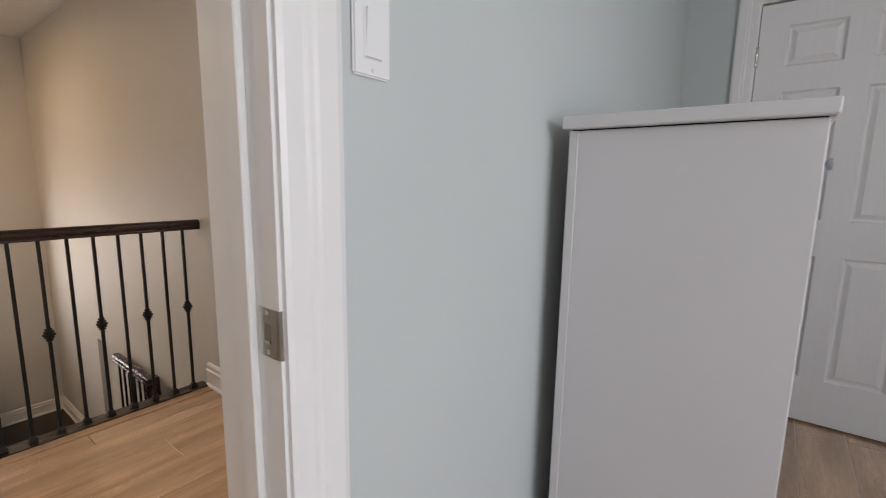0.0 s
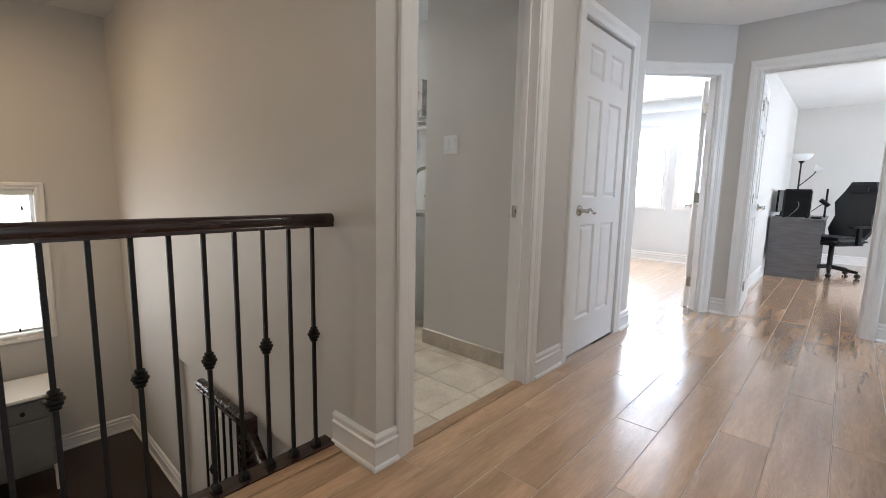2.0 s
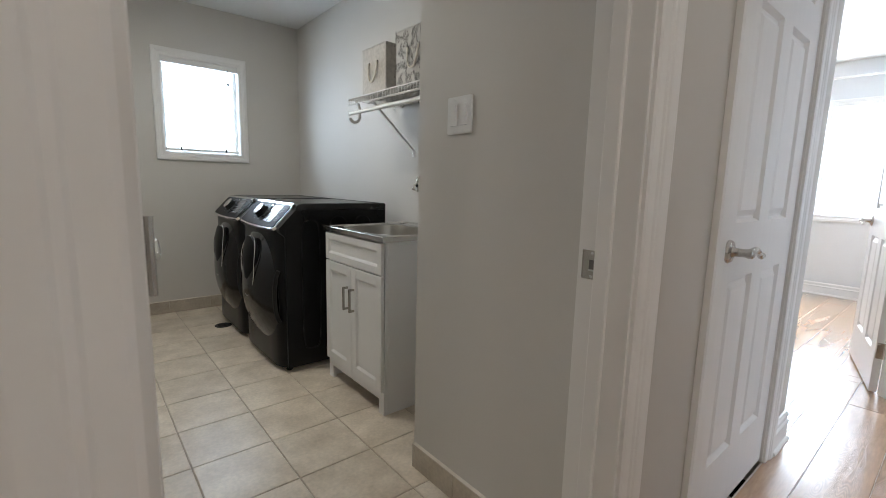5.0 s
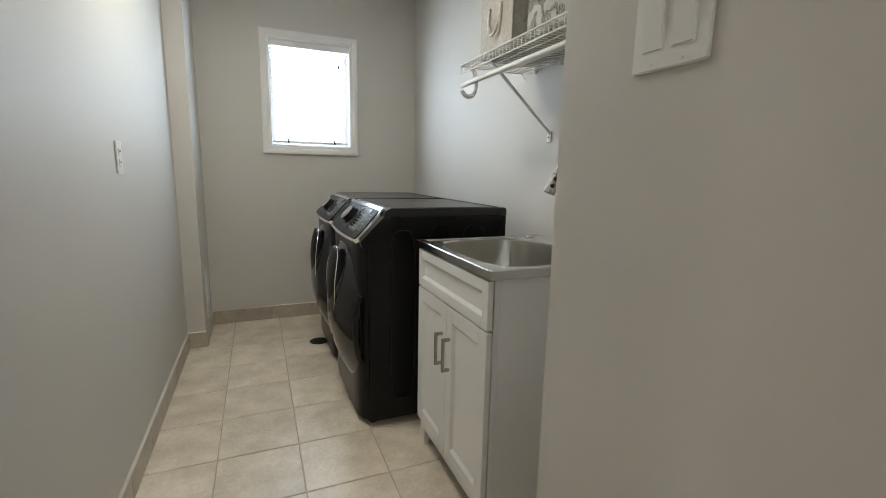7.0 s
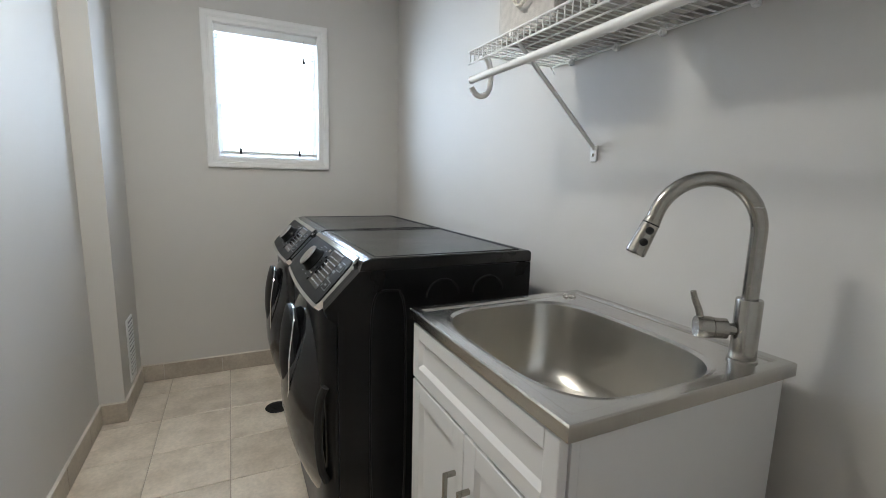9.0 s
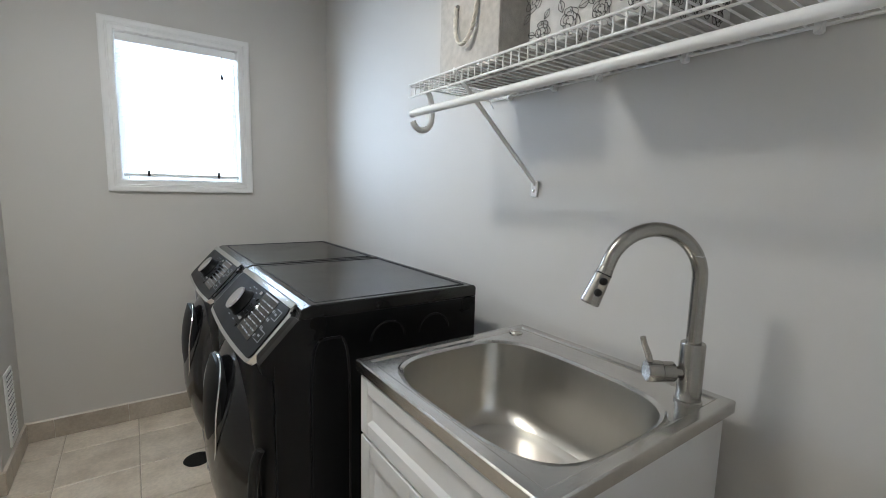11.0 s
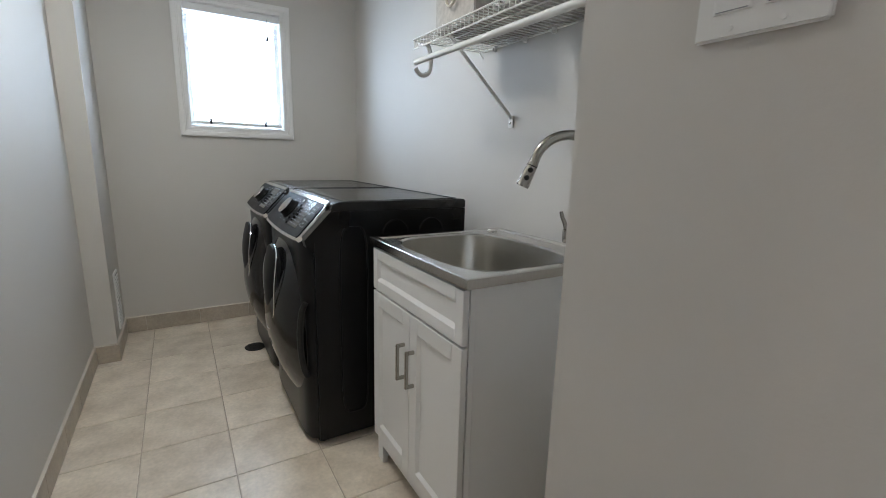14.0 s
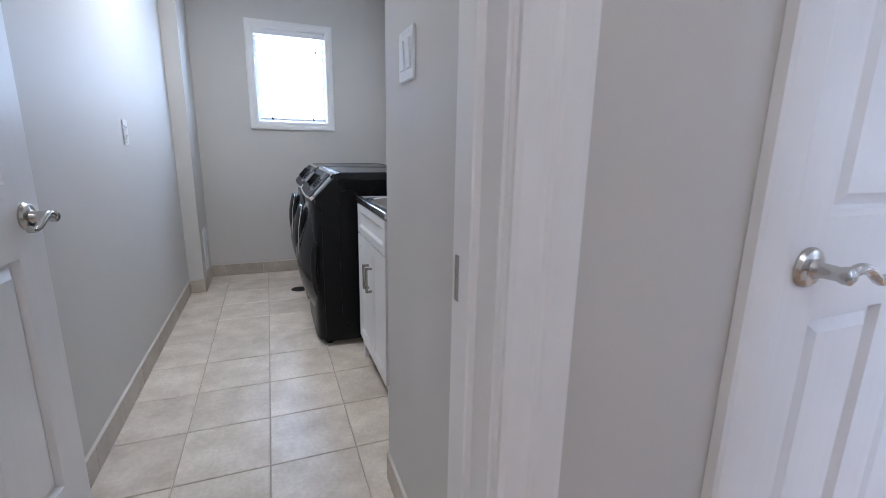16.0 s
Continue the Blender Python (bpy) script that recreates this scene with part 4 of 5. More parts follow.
    part("dial_ring", lathe(((0.0375, 0.029), (0.040, 0.031), (0.038, 0.0355), (0.034, 0.0355)), on(L * 0.52, W * 0.56, 0.009), 36, rot), M_CHROME, dial, "chrome ring", True)
    for k in range(6):
        s = L * (0.18 + 0.125 * k)
        y = W * 0.44
        part("key", extrude(((s, y - 0.012), (s + 0.010, y - 0.012), (s + 0.010, y + 0.012), (s, y + 0.012)), lambda a, b: on(a, b, 0.009), lambda a, b: on(a, b, 0.0125)), M_CHROME if k % 2 else M_PANELBLACK, con)
    part("display", extrude(((L * 0.20, W * 0.19), (L * 0.90, W * 0.19), (L * 0.90, W * 0.40), (L * 0.20, W * 0.40)), lambda a, b: on(a, b, 0.009), lambda a, b: on(a, b, 0.0102)), M_GLOSSBLACK, con, "glossy dark display")
    part("display_line", extrude(((L * 0.87, W * 0.20), (L * 0.895, W * 0.20), (L * 0.895, W * 0.39), (L * 0.87, W * 0.39)), lambda a, b: on(a, b, 0.0102), lambda a, b: on(a, b, 0.011)), M_GREYPRINT, con)
    for y in (W * 0.155, W * 0.175):
        for k in range(4):
            s = L * (0.30 + 0.14 * k)
            part("print_mark", extrude(((s, y), (s + 0.009, y), (s + 0.009, y + 0.007), (s, y + 0.007)), lambda a, b: on(a, b, 0.009), lambda a, b: on(a, b, 0.0096)), M_GREYPRINT, con)
    for k in range(14):
        ang = math.pi * (0.15 + 1.7 * k / 13)
        s, y = L * 0.52 - 0.060 * math.cos(ang), W * 0.56 + 0.075 * math.sin(ang)
        part("print_mark", extrude(((s - 0.0015, y), (s + 0.0015, y), (s + 0.0015, y + 0.016), (s - 0.0015, y + 0.016)), lambda a, b: on(a, b, 0.009), lambda a, b: on(a, b, 0.0096)), M_GREYPRINT, con)
    for r in range(7):
        for c in range(5):
            s, y = L * (0.26 + 0.083 * r), W * (0.205 + 0.038 * c)
            part("print_mark", extrude(((s, y), (s + 0.0035, y), (s + 0.0035, y + 0.012 + 0.006 * ((r + c) % 2)), (s, y + 0.012 + 0.006 * ((r + c) % 2))), lambda a, b: on(a, b, 0.0102), lambda a, b: on(a, b, 0.0108)), M_GREYPRINT, con)
    for s, y, w in ((L * 0.66, W * 0.10, 0.034), (L * 0.30, W * 0.095, 0.04)):
        key = part("start_key", extrude(((s, y), (s + 0.026, y), (s + 0.026, y + w), (s, y + w)), lambda a, b: on(a, b, 0.009), lambda a, b: on(a, b, 0.012)), M_PANELBLACK, con)
        part("key_rim", extrude(((s - 0.002, y - 0.002), (s + 0.028, y - 0.002), (s + 0.028, y + w + 0.002), (s - 0.002, y + w + 0.002)), lambda a, b: on(a, b, 0.009), lambda a, b: on(a, b, 0.0108)), M_GREYPRINT, con)
        part("key_mark", extrude(((s + 0.010, y + w * 0.3), (s + 0.016, y + w * 0.3), (s + 0.016, y + w * 0.7), (s + 0.010, y + w * 0.7)), lambda a, b: on(a, b, 0.012), lambda a, b: on(a, b, 0.0126)), M_GREYPRINT, con)
    # big bulging door with glass and chrome line
    door = part("door", dome(W / 2, 0.475, 0.30, 0.335, 2.7, 0.004, -0.088, squeeze=0.10, power=2.2), M_GLOSSBLACK, t, "large glossy rounded door", True)
    ring = [(-0.068 - 0.018 * (1 - abs(p) / 0.2) + 0.05 * max(0, q / 0.205) ** 2, W / 2 - 0.01 + p * (1 + 0.25 * q / 0.205), 0.590 + q) for p, q in superellipse(0.122, 0.180, 2.2, 36)]
    part("door_ring", tube(ring, 0.0032, 8, closed=True), M_CHROME, door, "chrome door ring", True)
    part("door_glass", dome(W / 2 - 0.01, 0.585, 0.120, 0.185, 2.2, -0.060, -0.092, back=0.02, power=2.0, squeeze=-0.2), M_PANELBLACK, door, "dark glass door window", True)
    grip = [(0.004 - 0.022 * math.sin(math.pi * k / 10) ** 0.5, 0.030 + 0.012 * math.sin(math.pi * k / 10), 0.30 + 0.30 * k / 10) for k in range(11)]
    part("door_grip", tube(grip, 0.012, 8), M_DARKGAP, door, "", True)
    # pressed outlines on the side panels
    for y, s in ((0.0, -1), (W, 1)):
        loop = [(0.185 + p, y + s * 0.001, 0.50 + q) for p, q in superellipse(0.055, 0.38, 5, 40)]
        part("pressed_rib", tube(loop, 0.004, 6, closed=True), M_GRAPHITE, t)
        for cx in (0.36, 0.52):
            loop = [(cx + 0.055 * math.cos(a), y + s * 0.001, 0.85 + 0.05 * math.sin(a)) for a in [math.pi * k / 12 for k in range(13)]]
            part("pressed_arc", tube(loop, 0.003, 6), M_GRAPHITE, t)
        part("seam", box(0.0365, 0.0385, y - 0.0012, y + 0.0012, 0.03, 0.83), M_DARKGAP, t)
    for x in (0.06, D - 0.06):
        for y in (0.05, W - 0.05):
            part("foot", lathe(((0.018, 0), (0.020, 0.006), (0.012, 0.010), (0.012, 0.03)), (x, y, 0), 12), M_DARKGAP, t)
    return t


m1 = machine("washing_machine", "charcoal front-loading washing machine beside the sink cabinet", (2.213, 1.985, 0))
m2 = copy_thing(m1, pose(2.213, 2.690, 0))
m2.name = "tumble_dryer"
tagged(m2, "charcoal front-loading tumble dryer beside the washing machine", "dryer")
hose = thing("drain_hose", "black drain hose behind the washing machine", "hose", (2.93, 1.97, 0))
part("hose_bend", tube([(2.90, 1.99, 0.02), (2.94, 1.985, 0.4), (2.945, 1.985, 0.66), (2.94, 1.995, 0.74), (2.925, 2.02, 0.73), (2.92, 2.03, 0.6)], 0.009, 10), M_DARKGAP, hose, "", True)


# ---- sink cabinet, sink, faucet ----
CX0, CX1, CY0, CY1, CT = 2.428, 2.972, 1.245, 1.825, 0.838
sc = thing("sink_cabinet", "white shaker laundry cabinet with two doors and feet", "cabinet", ((CX0 + CX1) / 2, (CY0 + CY1) / 2, 0))
bm = bmesh.new()
box(CX0 + 0.02, CX1, CY0, CY0 + 0.018, 0.0, CT, bevel=0.001, bm=bm)
box(CX0 + 0.02, CX1, CY1 - 0.018, CY1, 0.0, CT, bevel=0.001, bm=bm)
box(CX0 + 0.02, CX1, CY0 + 0.018, CY1 - 0.018, 0.10, 0.118, bm=bm)
box(CX1 - 0.012, CX1, CY0 + 0.018, CY1 - 0.018, 0.118, CT, bm=bm)
part("body", bm, M_CAB, sc)
ff = bmesh.new()
box(CX0 + 0.001, CX0 + 0.02, CY0, CY0 + 0.045, 0.0, 0.115, bm=ff)
box(CX0 + 0.001, CX0 + 0.02, CY1 - 0.045, CY1, 0.0, 0.115, bm=ff)
box(CX0 + 0.001, CX0 + 0.02, CY0 + 0.045, CY1 - 0.045, 0.072, 0.115, bm=ff)
box(CX0 + 0.004, CX0 + 0.02, CY0, CY1, 0.115, CT, bm=ff)
part("face_frame", ff, M_CAB, sc)


def shaker(y0, y1, z0, z1, rail):
    bm = bmesh.new()
    x0, x1 = CX0 - 0.016, CX0 + 0.002
    box(x0, x1, y0, y0 + rail, z0, z1, bevel=0.0015, bm=bm)
    box(x0, x1, y1 - rail, y1, z0, z1, bevel=0.0015, bm=bm)
    box(x0, x1, y0 + rail, y1 - rail, z0, z0 + rail, bevel=0.0015, bm=bm)
    box(x0, x1, y0 + rail, y1 - rail, z1 - rail, z1, bevel=0.0015, bm=bm)
    box(x0 + 0.009, x1, y0 + rail, y1 - rail, z0 + rail, z1 - rail, bm=bm)
    # sloped inner edge
    for a, b, c, d in ((y0 + rail, z0 + rail, y1 - rail, z0 + rail), (y1 - rail, z0 + rail, y1 - rail, z1 - rail), (y1 - rail, z1 - rail, y0 + rail, z1 - rail), (y0 + rail, z1 - rail, y0 + rail, z0 + rail)):
        own = bmesh.new()
        cy, cz = (y0 + y1) / 2, (z0 + z1) / 2
        g = 0.010
        vs = [own.verts.new(v) for v in ((x0 + 0.001, a, b), (x0 + 0.001, c, d), (x0 + 0.009, c + math.copysign(g, cy - c), d + math.copysign(g, cz - d)), (x0 + 0.009, a + math.copysign(g, cy - a), b + math.copysign(g, cz - b)))]
        own.faces.new(vs)
        merged(bm, own)
    return bm


part("drawer_front", shaker(CY0 + 0.003, CY1 - 0.003, 0.6865, CT - 0.006, 0.036), M_CAB, sc)
mid = (CY0 + CY1) / 2
for y0, y1, hy in ((CY0 + 0.003, mid - 0.0015, mid - 0.032), (mid + 0.0015, CY1 - 0.003, mid + 0.032)):
    d = part("door", shaker(y0, y1, 0.118, 0.679, 0.048), M_CAB, sc)
    hx = CX0 - 0.016
    bm = box(hx - 0.030, hx - 0.020, hy - 0.0045, hy + 0.0045, 0.455, 0.575, bevel=0.0015)
    box(hx - 0.022, hx, hy - 0.0045, hy + 0.0045, 0.455, 0.466, bevel=0.0015, bm=bm)
    box(hx - 0.022, hx, hy - 0.0045, hy + 0.0045, 0.564, 0.575, bevel=0.0015, bm=bm)
    part("handle", bm, M_FAUCET, d, "satin nickel bar handle")

sink = thing("laundry_sink", "brushed stainless steel sink top with a deep rounded bowl", "sink", (2.69, 1.535, CT))
TX0, TX1, TY0, TY1, TZ = 2.408, 2.978, 1.228, 1.842, 0.866
BCX, BCY, BA, BB = 2.655, 1.528, 0.203, 0.260
N = 64


def plate_with_hole():
    own = bmesh.new()
    inner = superellipse(BA, BB, 3.7, N)
    lip = superellipse(BA + 0.012, BB + 0.012, 3.7, N)

    def rect(p, q, grow):
        x0, x1, y0, y1 = TX0 + grow, TX1 - grow, TY0 + grow, TY1 - grow
        dx, dy = p / BA, q / BB
        s = max(abs(dx), abs(dy))
        dx, dy = dx / s, dy / s
        return (BCX + (dx * (x1 - BCX) if dx > 0 else dx * (BCX - x0)), BCY + (dy * (y1 - BCY) if dy > 0 else dy * (BCY - y0)))

    loops = [[own.verts.new((*rect(p, q, 0.0), CT + 0.001)) for p, q in inner],
             [own.verts.new((*rect(p, q, 0.0), TZ - 0.003)) for p, q in inner],
             [own.verts.new((*rect(p, q, 0.003), TZ)) for p, q in inner],
             [own.verts.new((*rect(p, q, 0.024), TZ)) for p, q in inner],
             [own.verts.new((*rect(p, q, 0.030), TZ - 0.004)) for p, q in inner],
             [own.verts.new((BCX + p, BCY + q, TZ - 0.004)) for p, q in lip],
             [own.verts.new((BCX + p * 0.6 + r * 0.4, BCY + q * 0.6 + s * 0.4, TZ - 0.0025)) for (p, q), (r, s) in zip(lip, inner)],
             [own.verts.new((BCX + p, BCY + q, TZ - 0.008)) for p, q in inner]]
    for a, b in zip(loops, loops[1:]):
        for k in range(N):
            own.faces.new((a[k], a[(k + 1) % N], b[(k + 1) % N], b[k]))
    return own


bmx = plate_with_hole()
part("rim", bmx, M_STEEL, sink, "brushed steel flat rim")
own = bmesh.new()
prof = [(1.0, TZ - 0.008), (0.992, TZ - 0.03), (0.975, TZ - 0.12), (0.955, TZ - 0.185), (0.92, TZ - 0.210), (0.86, TZ - 0.222)]
loops = [[own.verts.new((BCX + p * r, BCY + q * r, z)) for p, q in superellipse(BA, BB, 3.7 - 1.9 * min(1, (1 - r) * 3.2), N)] for r, z in prof]
for a, b in zip(loops, loops[1:]):
    for k in range(N):
        own.faces.new((a[k], a[(k + 1) % N], b[(k + 1) % N], b[k]))
part("bowl", own, M_BOWL, sink, "deep rounded steel bowl", True)
own = bmesh.new()
prof = [(0.86, TZ - 0.222), (0.80, TZ - 0.2255), (0.775, TZ - 0.2295), (0.74, TZ - 0.232), (0.45, TZ - 0.2365), (0.16, TZ - 0.240)]
loops = [[own.verts.new((BCX + p * r, BCY + q * r, z)) for p, q in superellipse(BA, BB, 3.7 - 1.9 * min(1, (1 - r) * 3.2), N)] for r, z in prof]
for a, b in zip(loops, loops[1:]):
    for k in range(N):
        own.faces.new((a[k], a[(k + 1) % N], b[(k + 1) % N], b[k]))
own.faces.new(loops[-1])
part("bowl_floor", own, M_BOWLFLOOR, sink, "bright dished steel bowl floor", True)
part("drain", lathe(((0.0, 0.0), (0.010, 0.001), (0.034, 0.002), (0.042, 0.004), (0.042, 0.0)), (BCX, BCY, TZ - 0.2405), 28), M_CHROME, sink, "", True)
part("hole_cover", lathe(((0.0, 0.006), (0.016, 0.005), (0.020, 0.001), (0.020, -0.002)), (2.905, 1.795, TZ - 0.003), 24), M_NICKEL, sink, "round steel hole cover", True)

FX, FY = 2.898, 1.286
fau = thing("faucet", "brushed nickel pull-down faucet with a high arched spout", "faucet", (FX, FY, TZ - 0.004))
dv = Vector((-0.86, 0.51, 0)).normalized()
part("base", lathe(((0.027, 0), (0.027, 0.004), (0.0235, 0.006), (0.0235, 0.122), (0.022, 0.125), (0.0150, 0.125)), (FX, FY, TZ - 0.004), 28), M_FAUCET, fau, "", True)
pts = [Vector((FX, FY, TZ + 0.118)), Vector((FX, FY, TZ + 0.20)), Vector((FX, FY, TZ + 0.252))]
R = 0.098
for k in range(1, 17):
    a = math.pi * k / 16 * 0.93
    pts.append(Vector((FX, FY, TZ + 0.252)) + dv * (R - R * math.cos(a)) + Vector((0, 0, R * math.sin(a))))
part("spout", tube(pts, 0.0145, 18), M_FAUCET, fau, "arched brushed nickel tube", True)
end, way = pts[-1], (pts[-1] - pts[-2]).normalized()
way = (way + dv * 0.10).normalized()
head = part("spray_head", tube([end, end + way * 0.006, end + way * 0.012, end + way * 0.075, end + way * 0.078], [0.0145, 0.0155, 0.0160, 0.0195, 0.0170], 20), M_FAUCET, fau, "pull-down spray head", True)
part("head_seam", tube([end + way * 0.0125, end + way * 0.0145], [0.0166, 0.0166], 20), M_DARKGAP, head)
outd = (Vector((-0.62, -0.78, 0))).normalized()
for s in (0.026, 0.050):
    p = end + way * s + outd * 0.0165
    part("button", lathe(((0.0075, 0), (0.0075, 0.003), (0.005, 0.005), (0, 0.005)), p, 14, Vector((0, 0, 1)).rotation_difference(outd).to_matrix().to_4x4()), M_DARKGAP, head, "black button")
hp = Vector((FX, FY, TZ + 0.058))
hv = Vector((-0.80, 0.60, 0)).normalized()
rotm = Vector((0, 0, 1)).rotation_difference(hv).to_matrix().to_4x4()
kn = part("handle", lathe(((0.012, 0.015), (0.012, 0.034), (0.0205, 0.036), (0.0205, 0.060), (0.0195, 0.0605), (0.0220, 0.062), (0.0220, 0.088), (0.020, 0.091), (0, 0.091)), hp, 24, rotm), M_FAUCET, fau, "side lever handle", True)
lv = [hp + hv * 0.082 + Vector((0, 0, 0.012)), hp + hv * 0.088 + Vector((0, 0, 0.035)), hp + hv * 0.097 + Vector((0, 0, 0.055)), hp + hv * 0.102 + Vector((0, 0, 0.072))]
part("lever", tube(lv, [0.007, 0.0065, 0.006, 0.0055], 10), M_FAUCET, kn, "", True)


# ---- ceiling fixtures ----
for fx, fy, fw, fc in FIXTURES:
    t = thing("ceiling_light", "round white flush ceiling light, switched on", "ceiling light", (fx, fy, 2.38), group="ceiling lights")
    part("base", lathe(((0.10, 0.07), (0.155, 0.068), (0.165, 0.03), (0.165, 0.012), (0.150, 0.0), (0.14, 0.0), (0.14, 0.01), (0, 0.012)), (fx, fy, 2.38), 32), M_NICKEL, t, "", True)
    part("diffuser", lathe(((0.139, 0.0), (0.139, 0.008), (0, 0.008), (0, 0.0)), (fx, fy, 2.38), 32), M_SHADE, t, "white glass diffuser")

# Housings for the measured east pot and the two added west ones.
for px, py, pw in POTS:
    t = thing("pot_light", "small round recessed ceiling light, switched on", "ceiling light", (px, py, 2.44), group="recessed hall lights")
    part("trim_ring", lathe(((0.054, 0.010), (0.054, 0.002), (0.058, 0.0), (0.074, 0.004), (0.077, 0.010)), (px, py, 2.44), 32), M_TRIM, t, "white round trim ring", True)
    part("lens", lathe(((0.0, 0.009), (0.054, 0.009), (0.054, 0.006), (0, 0.006)), (px, py, 2.44), 28), M_SHADE, t, "frosted round lens")

# ---- wire shelf over the sink ----
SX0, SX1, SY0, SY1, SZ = 2.692, 3.026, 0.852, 2.080, 1.598
shelf = thing("wire_shelf", "white coated wire shelf with a hanging rod on the wall", "shelf", (2.86, 1.46, SZ))
wire_mesh = tube([(SX1, 0, SZ), (SX0 + 0.004, 0, SZ), (SX0, 0, SZ - 0.004), (SX0, 0, SZ - 0.038)], 0.0020, 6)
first = part("cross_wire", wire_mesh, M_WIRE, shelf)
count = 48
for k in range(count):
    o = first if k == 0 else first.copy()
    if k:
        scene.collection.objects.link(o)
        o.parent = shelf
    o.location = (0, SY0 + 0.014 + (SY1 - SY0 - 0.018) * k / (count - 1), 0)
for x, z, r in ((SX0 - 0.003, SZ - 0.002, 0.0032), (SX0 - 0.003, SZ - 0.038, 0.0032), (SX0 + 0.110, SZ - 0.005, 0.0028), (SX0 + 0.220, SZ - 0.005, 0.0028), (SX1 - 0.004, SZ - 0.004, 0.0034)):
    part("long_wire", tube([(x, SY0, z), (x, SY1, z)], r, 8), M_WIRE, shelf)
part("end_wire", tube([(SX1, SY1 - 0.002, SZ - 0.030), (SX1 - 0.02, SY1 - 0.002, SZ - 0.006), (SX0, SY1 - 0.002, SZ - 0.006)], 0.0026, 6), M_WIRE, shelf)
for y in (1.99, 1.80, 1.647, 1.42, 1.18, 0.97):
    c = box(SX1 - 0.012, SX1 + 0.003, y - 0.008, y + 0.008, SZ - 0.018, SZ + 0.006, bevel=0.003)
    lathe(((0.006, 0), (0.006, 0.006), (0, 0.007)), (SX1 - 0.012, y, SZ - 0.010), 10, Matrix.Rotation(radians(-90), 4, 'Y'), c)
    part("wall_clip", c, M_WIRE, shelf, "white plastic wall clip")


def bracket(y):
    b = part("bracket", bmesh.new(), M_WIRE, shelf, "white steel support bracket")
    p0, p1 = Vector((SX0 + 0.026, y - 0.006, SZ - 0.030)), Vector((3.020, y + 0.010, 1.315))
    part("strut", tube([p0, p0 + (p1 - p0) * 0.1, p0 + (p1 - p0) * 0.9, p1, p1 + Vector((0.003, 0, -0.012))], [0.0055, 0.0064, 0.0064, 0.006, 0.006], 8), M_WIRE, b, "", True)
    part("foot_plate", box(3.0235, 3.0285, y - 0.004, y + 0.024, 1.268, 1.318, bevel=0.002), M_WIRE, b)
    part("screw", lathe(((0.006, 0), (0.005, 0.002), (0, 0.003)), (3.0235, y + 0.010, 1.288), 12, Matrix.Rotation(radians(-90), 4, 'Y')), M_NICKEL, b)
    part("hook", tube([p0 + Vector((0, 0, -0.002)), p0 + Vector((-0.012, 0, 0.022)), p0 + Vector((-0.030, 0, 0.030)), p0 + Vector((-0.030, 0, 0.014))], 0.004, 8), M_WIRE, b)


bracket(1.855)
bracket(1.025)
RX, RZ = 2.700, 1.514
part("hanging_rod", tube([(RX, SY0, RZ), (RX, 2.078, RZ)], 0.0110, 18), M_WIRE, shelf, "white hanging rod", True)
part("rod_cap", lathe(((0.0122, 0), (0.0122, 0.006), (0.008, 0.010), (0, 0.010)), (RX, 2.074, RZ), 18, Matrix.Rotation(radians(-90), 4, 'X')), M_WIRE, shelf, "", True)
for y in (2.045, 0.875):
    hk = [(RX + 0.018, y, SZ - 0.010), (RX + 0.040, y, SZ - 0.030), (RX + 0.050, y, RZ + 0.02), (RX + 0.049, y, RZ - 0.010)]
    for k in range(10):
        a = math.radians(-18 * k)
        hk.append((RX + 0.014 + 0.034 * math.cos(a), y, RZ - 0.018 + 0.034 * math.sin(a)))
    part("rod_hook", tube(hk, 0.0095, 8), M_WIRE, shelf, "white curved rod hook", True)


# ---- storage boxes on the shelf ----
def soft_box(name, label, x0, x1, y0, y1, z0, z1, mat):
    t = thing(name, label, "storage box", ((x0 + x1) / 2, (y0 + y1) / 2, z0), group="boxes on the shelf")
    w = 0.006
    for a, b, c, d in ((x0, x0 + w, y0, y1), (x1 - w, x1, y0, y1), (x0 + w, x1 - w, y0, y0 + w), (x0 + w, x1 - w, y1 - w, y1)):
        part("fabric_side", box(a, b, c, d, z0, z1, bevel=0.002), mat, t)
    part("fabric_base", box(x0 + w, x1 - w, y0 + w, y1 - w, z0, z0 + w), mat, t)
    part("hem", tube([(x0, y0, z1), (x1, y0, z1), (x1, y1, z1), (x0, y1, z1)], 0.004, 6, closed=True), mat, t)
    yc = (y0 + y1) / 2
    zc = z0 + (z1 - z0) * 0.66
    for s in (-1, 1):
        part("eyelet", lathe(((0.004, 0), (0.009, 0.001), (0.009, 0.003), (0.005, 0.003)), (x0, yc + s * 0.045, zc), 16, Matrix.Rotation(radians(-90), 4, 'Y')), M_NICKEL, t)
    core = []
    for k in range(41):
        u = k / 40
        core.append(Vector((x0 - 0.006 - 0.010 * math.sin(math.pi * u), yc + 0.045 * math.cos(math.pi * u), zc - 0.105 * math.sin(math.pi * u) ** 0.8)))
    for ph in (0, math.pi * 2 / 3, math.pi * 4 / 3):
        strand = [p + Vector((0.0032 * math.cos(ph + i * 0.85), 0.0026 * math.sin(ph + i * 0.85), 0.0020 * math.sin(ph + i * 0.85))) for i, p in enumerate(core)]
        part("rope_strand", tube(strand, 0.0034, 6), M_ROPE, t, "twisted cream rope handle", True)
    return t


soft_box("linen_box", "grey linen storage box with a rope handle", 2.738, 2.985, 1.735, 1.990, SZ + 0.003, 1.865, M_LINEN)
fb = soft_box("floral_box", "pale storage box printed with grey line-drawn flowers", 2.738, 2.985, 1.318, 1.632, SZ + 0.003, 1.885, M_FLORAL)


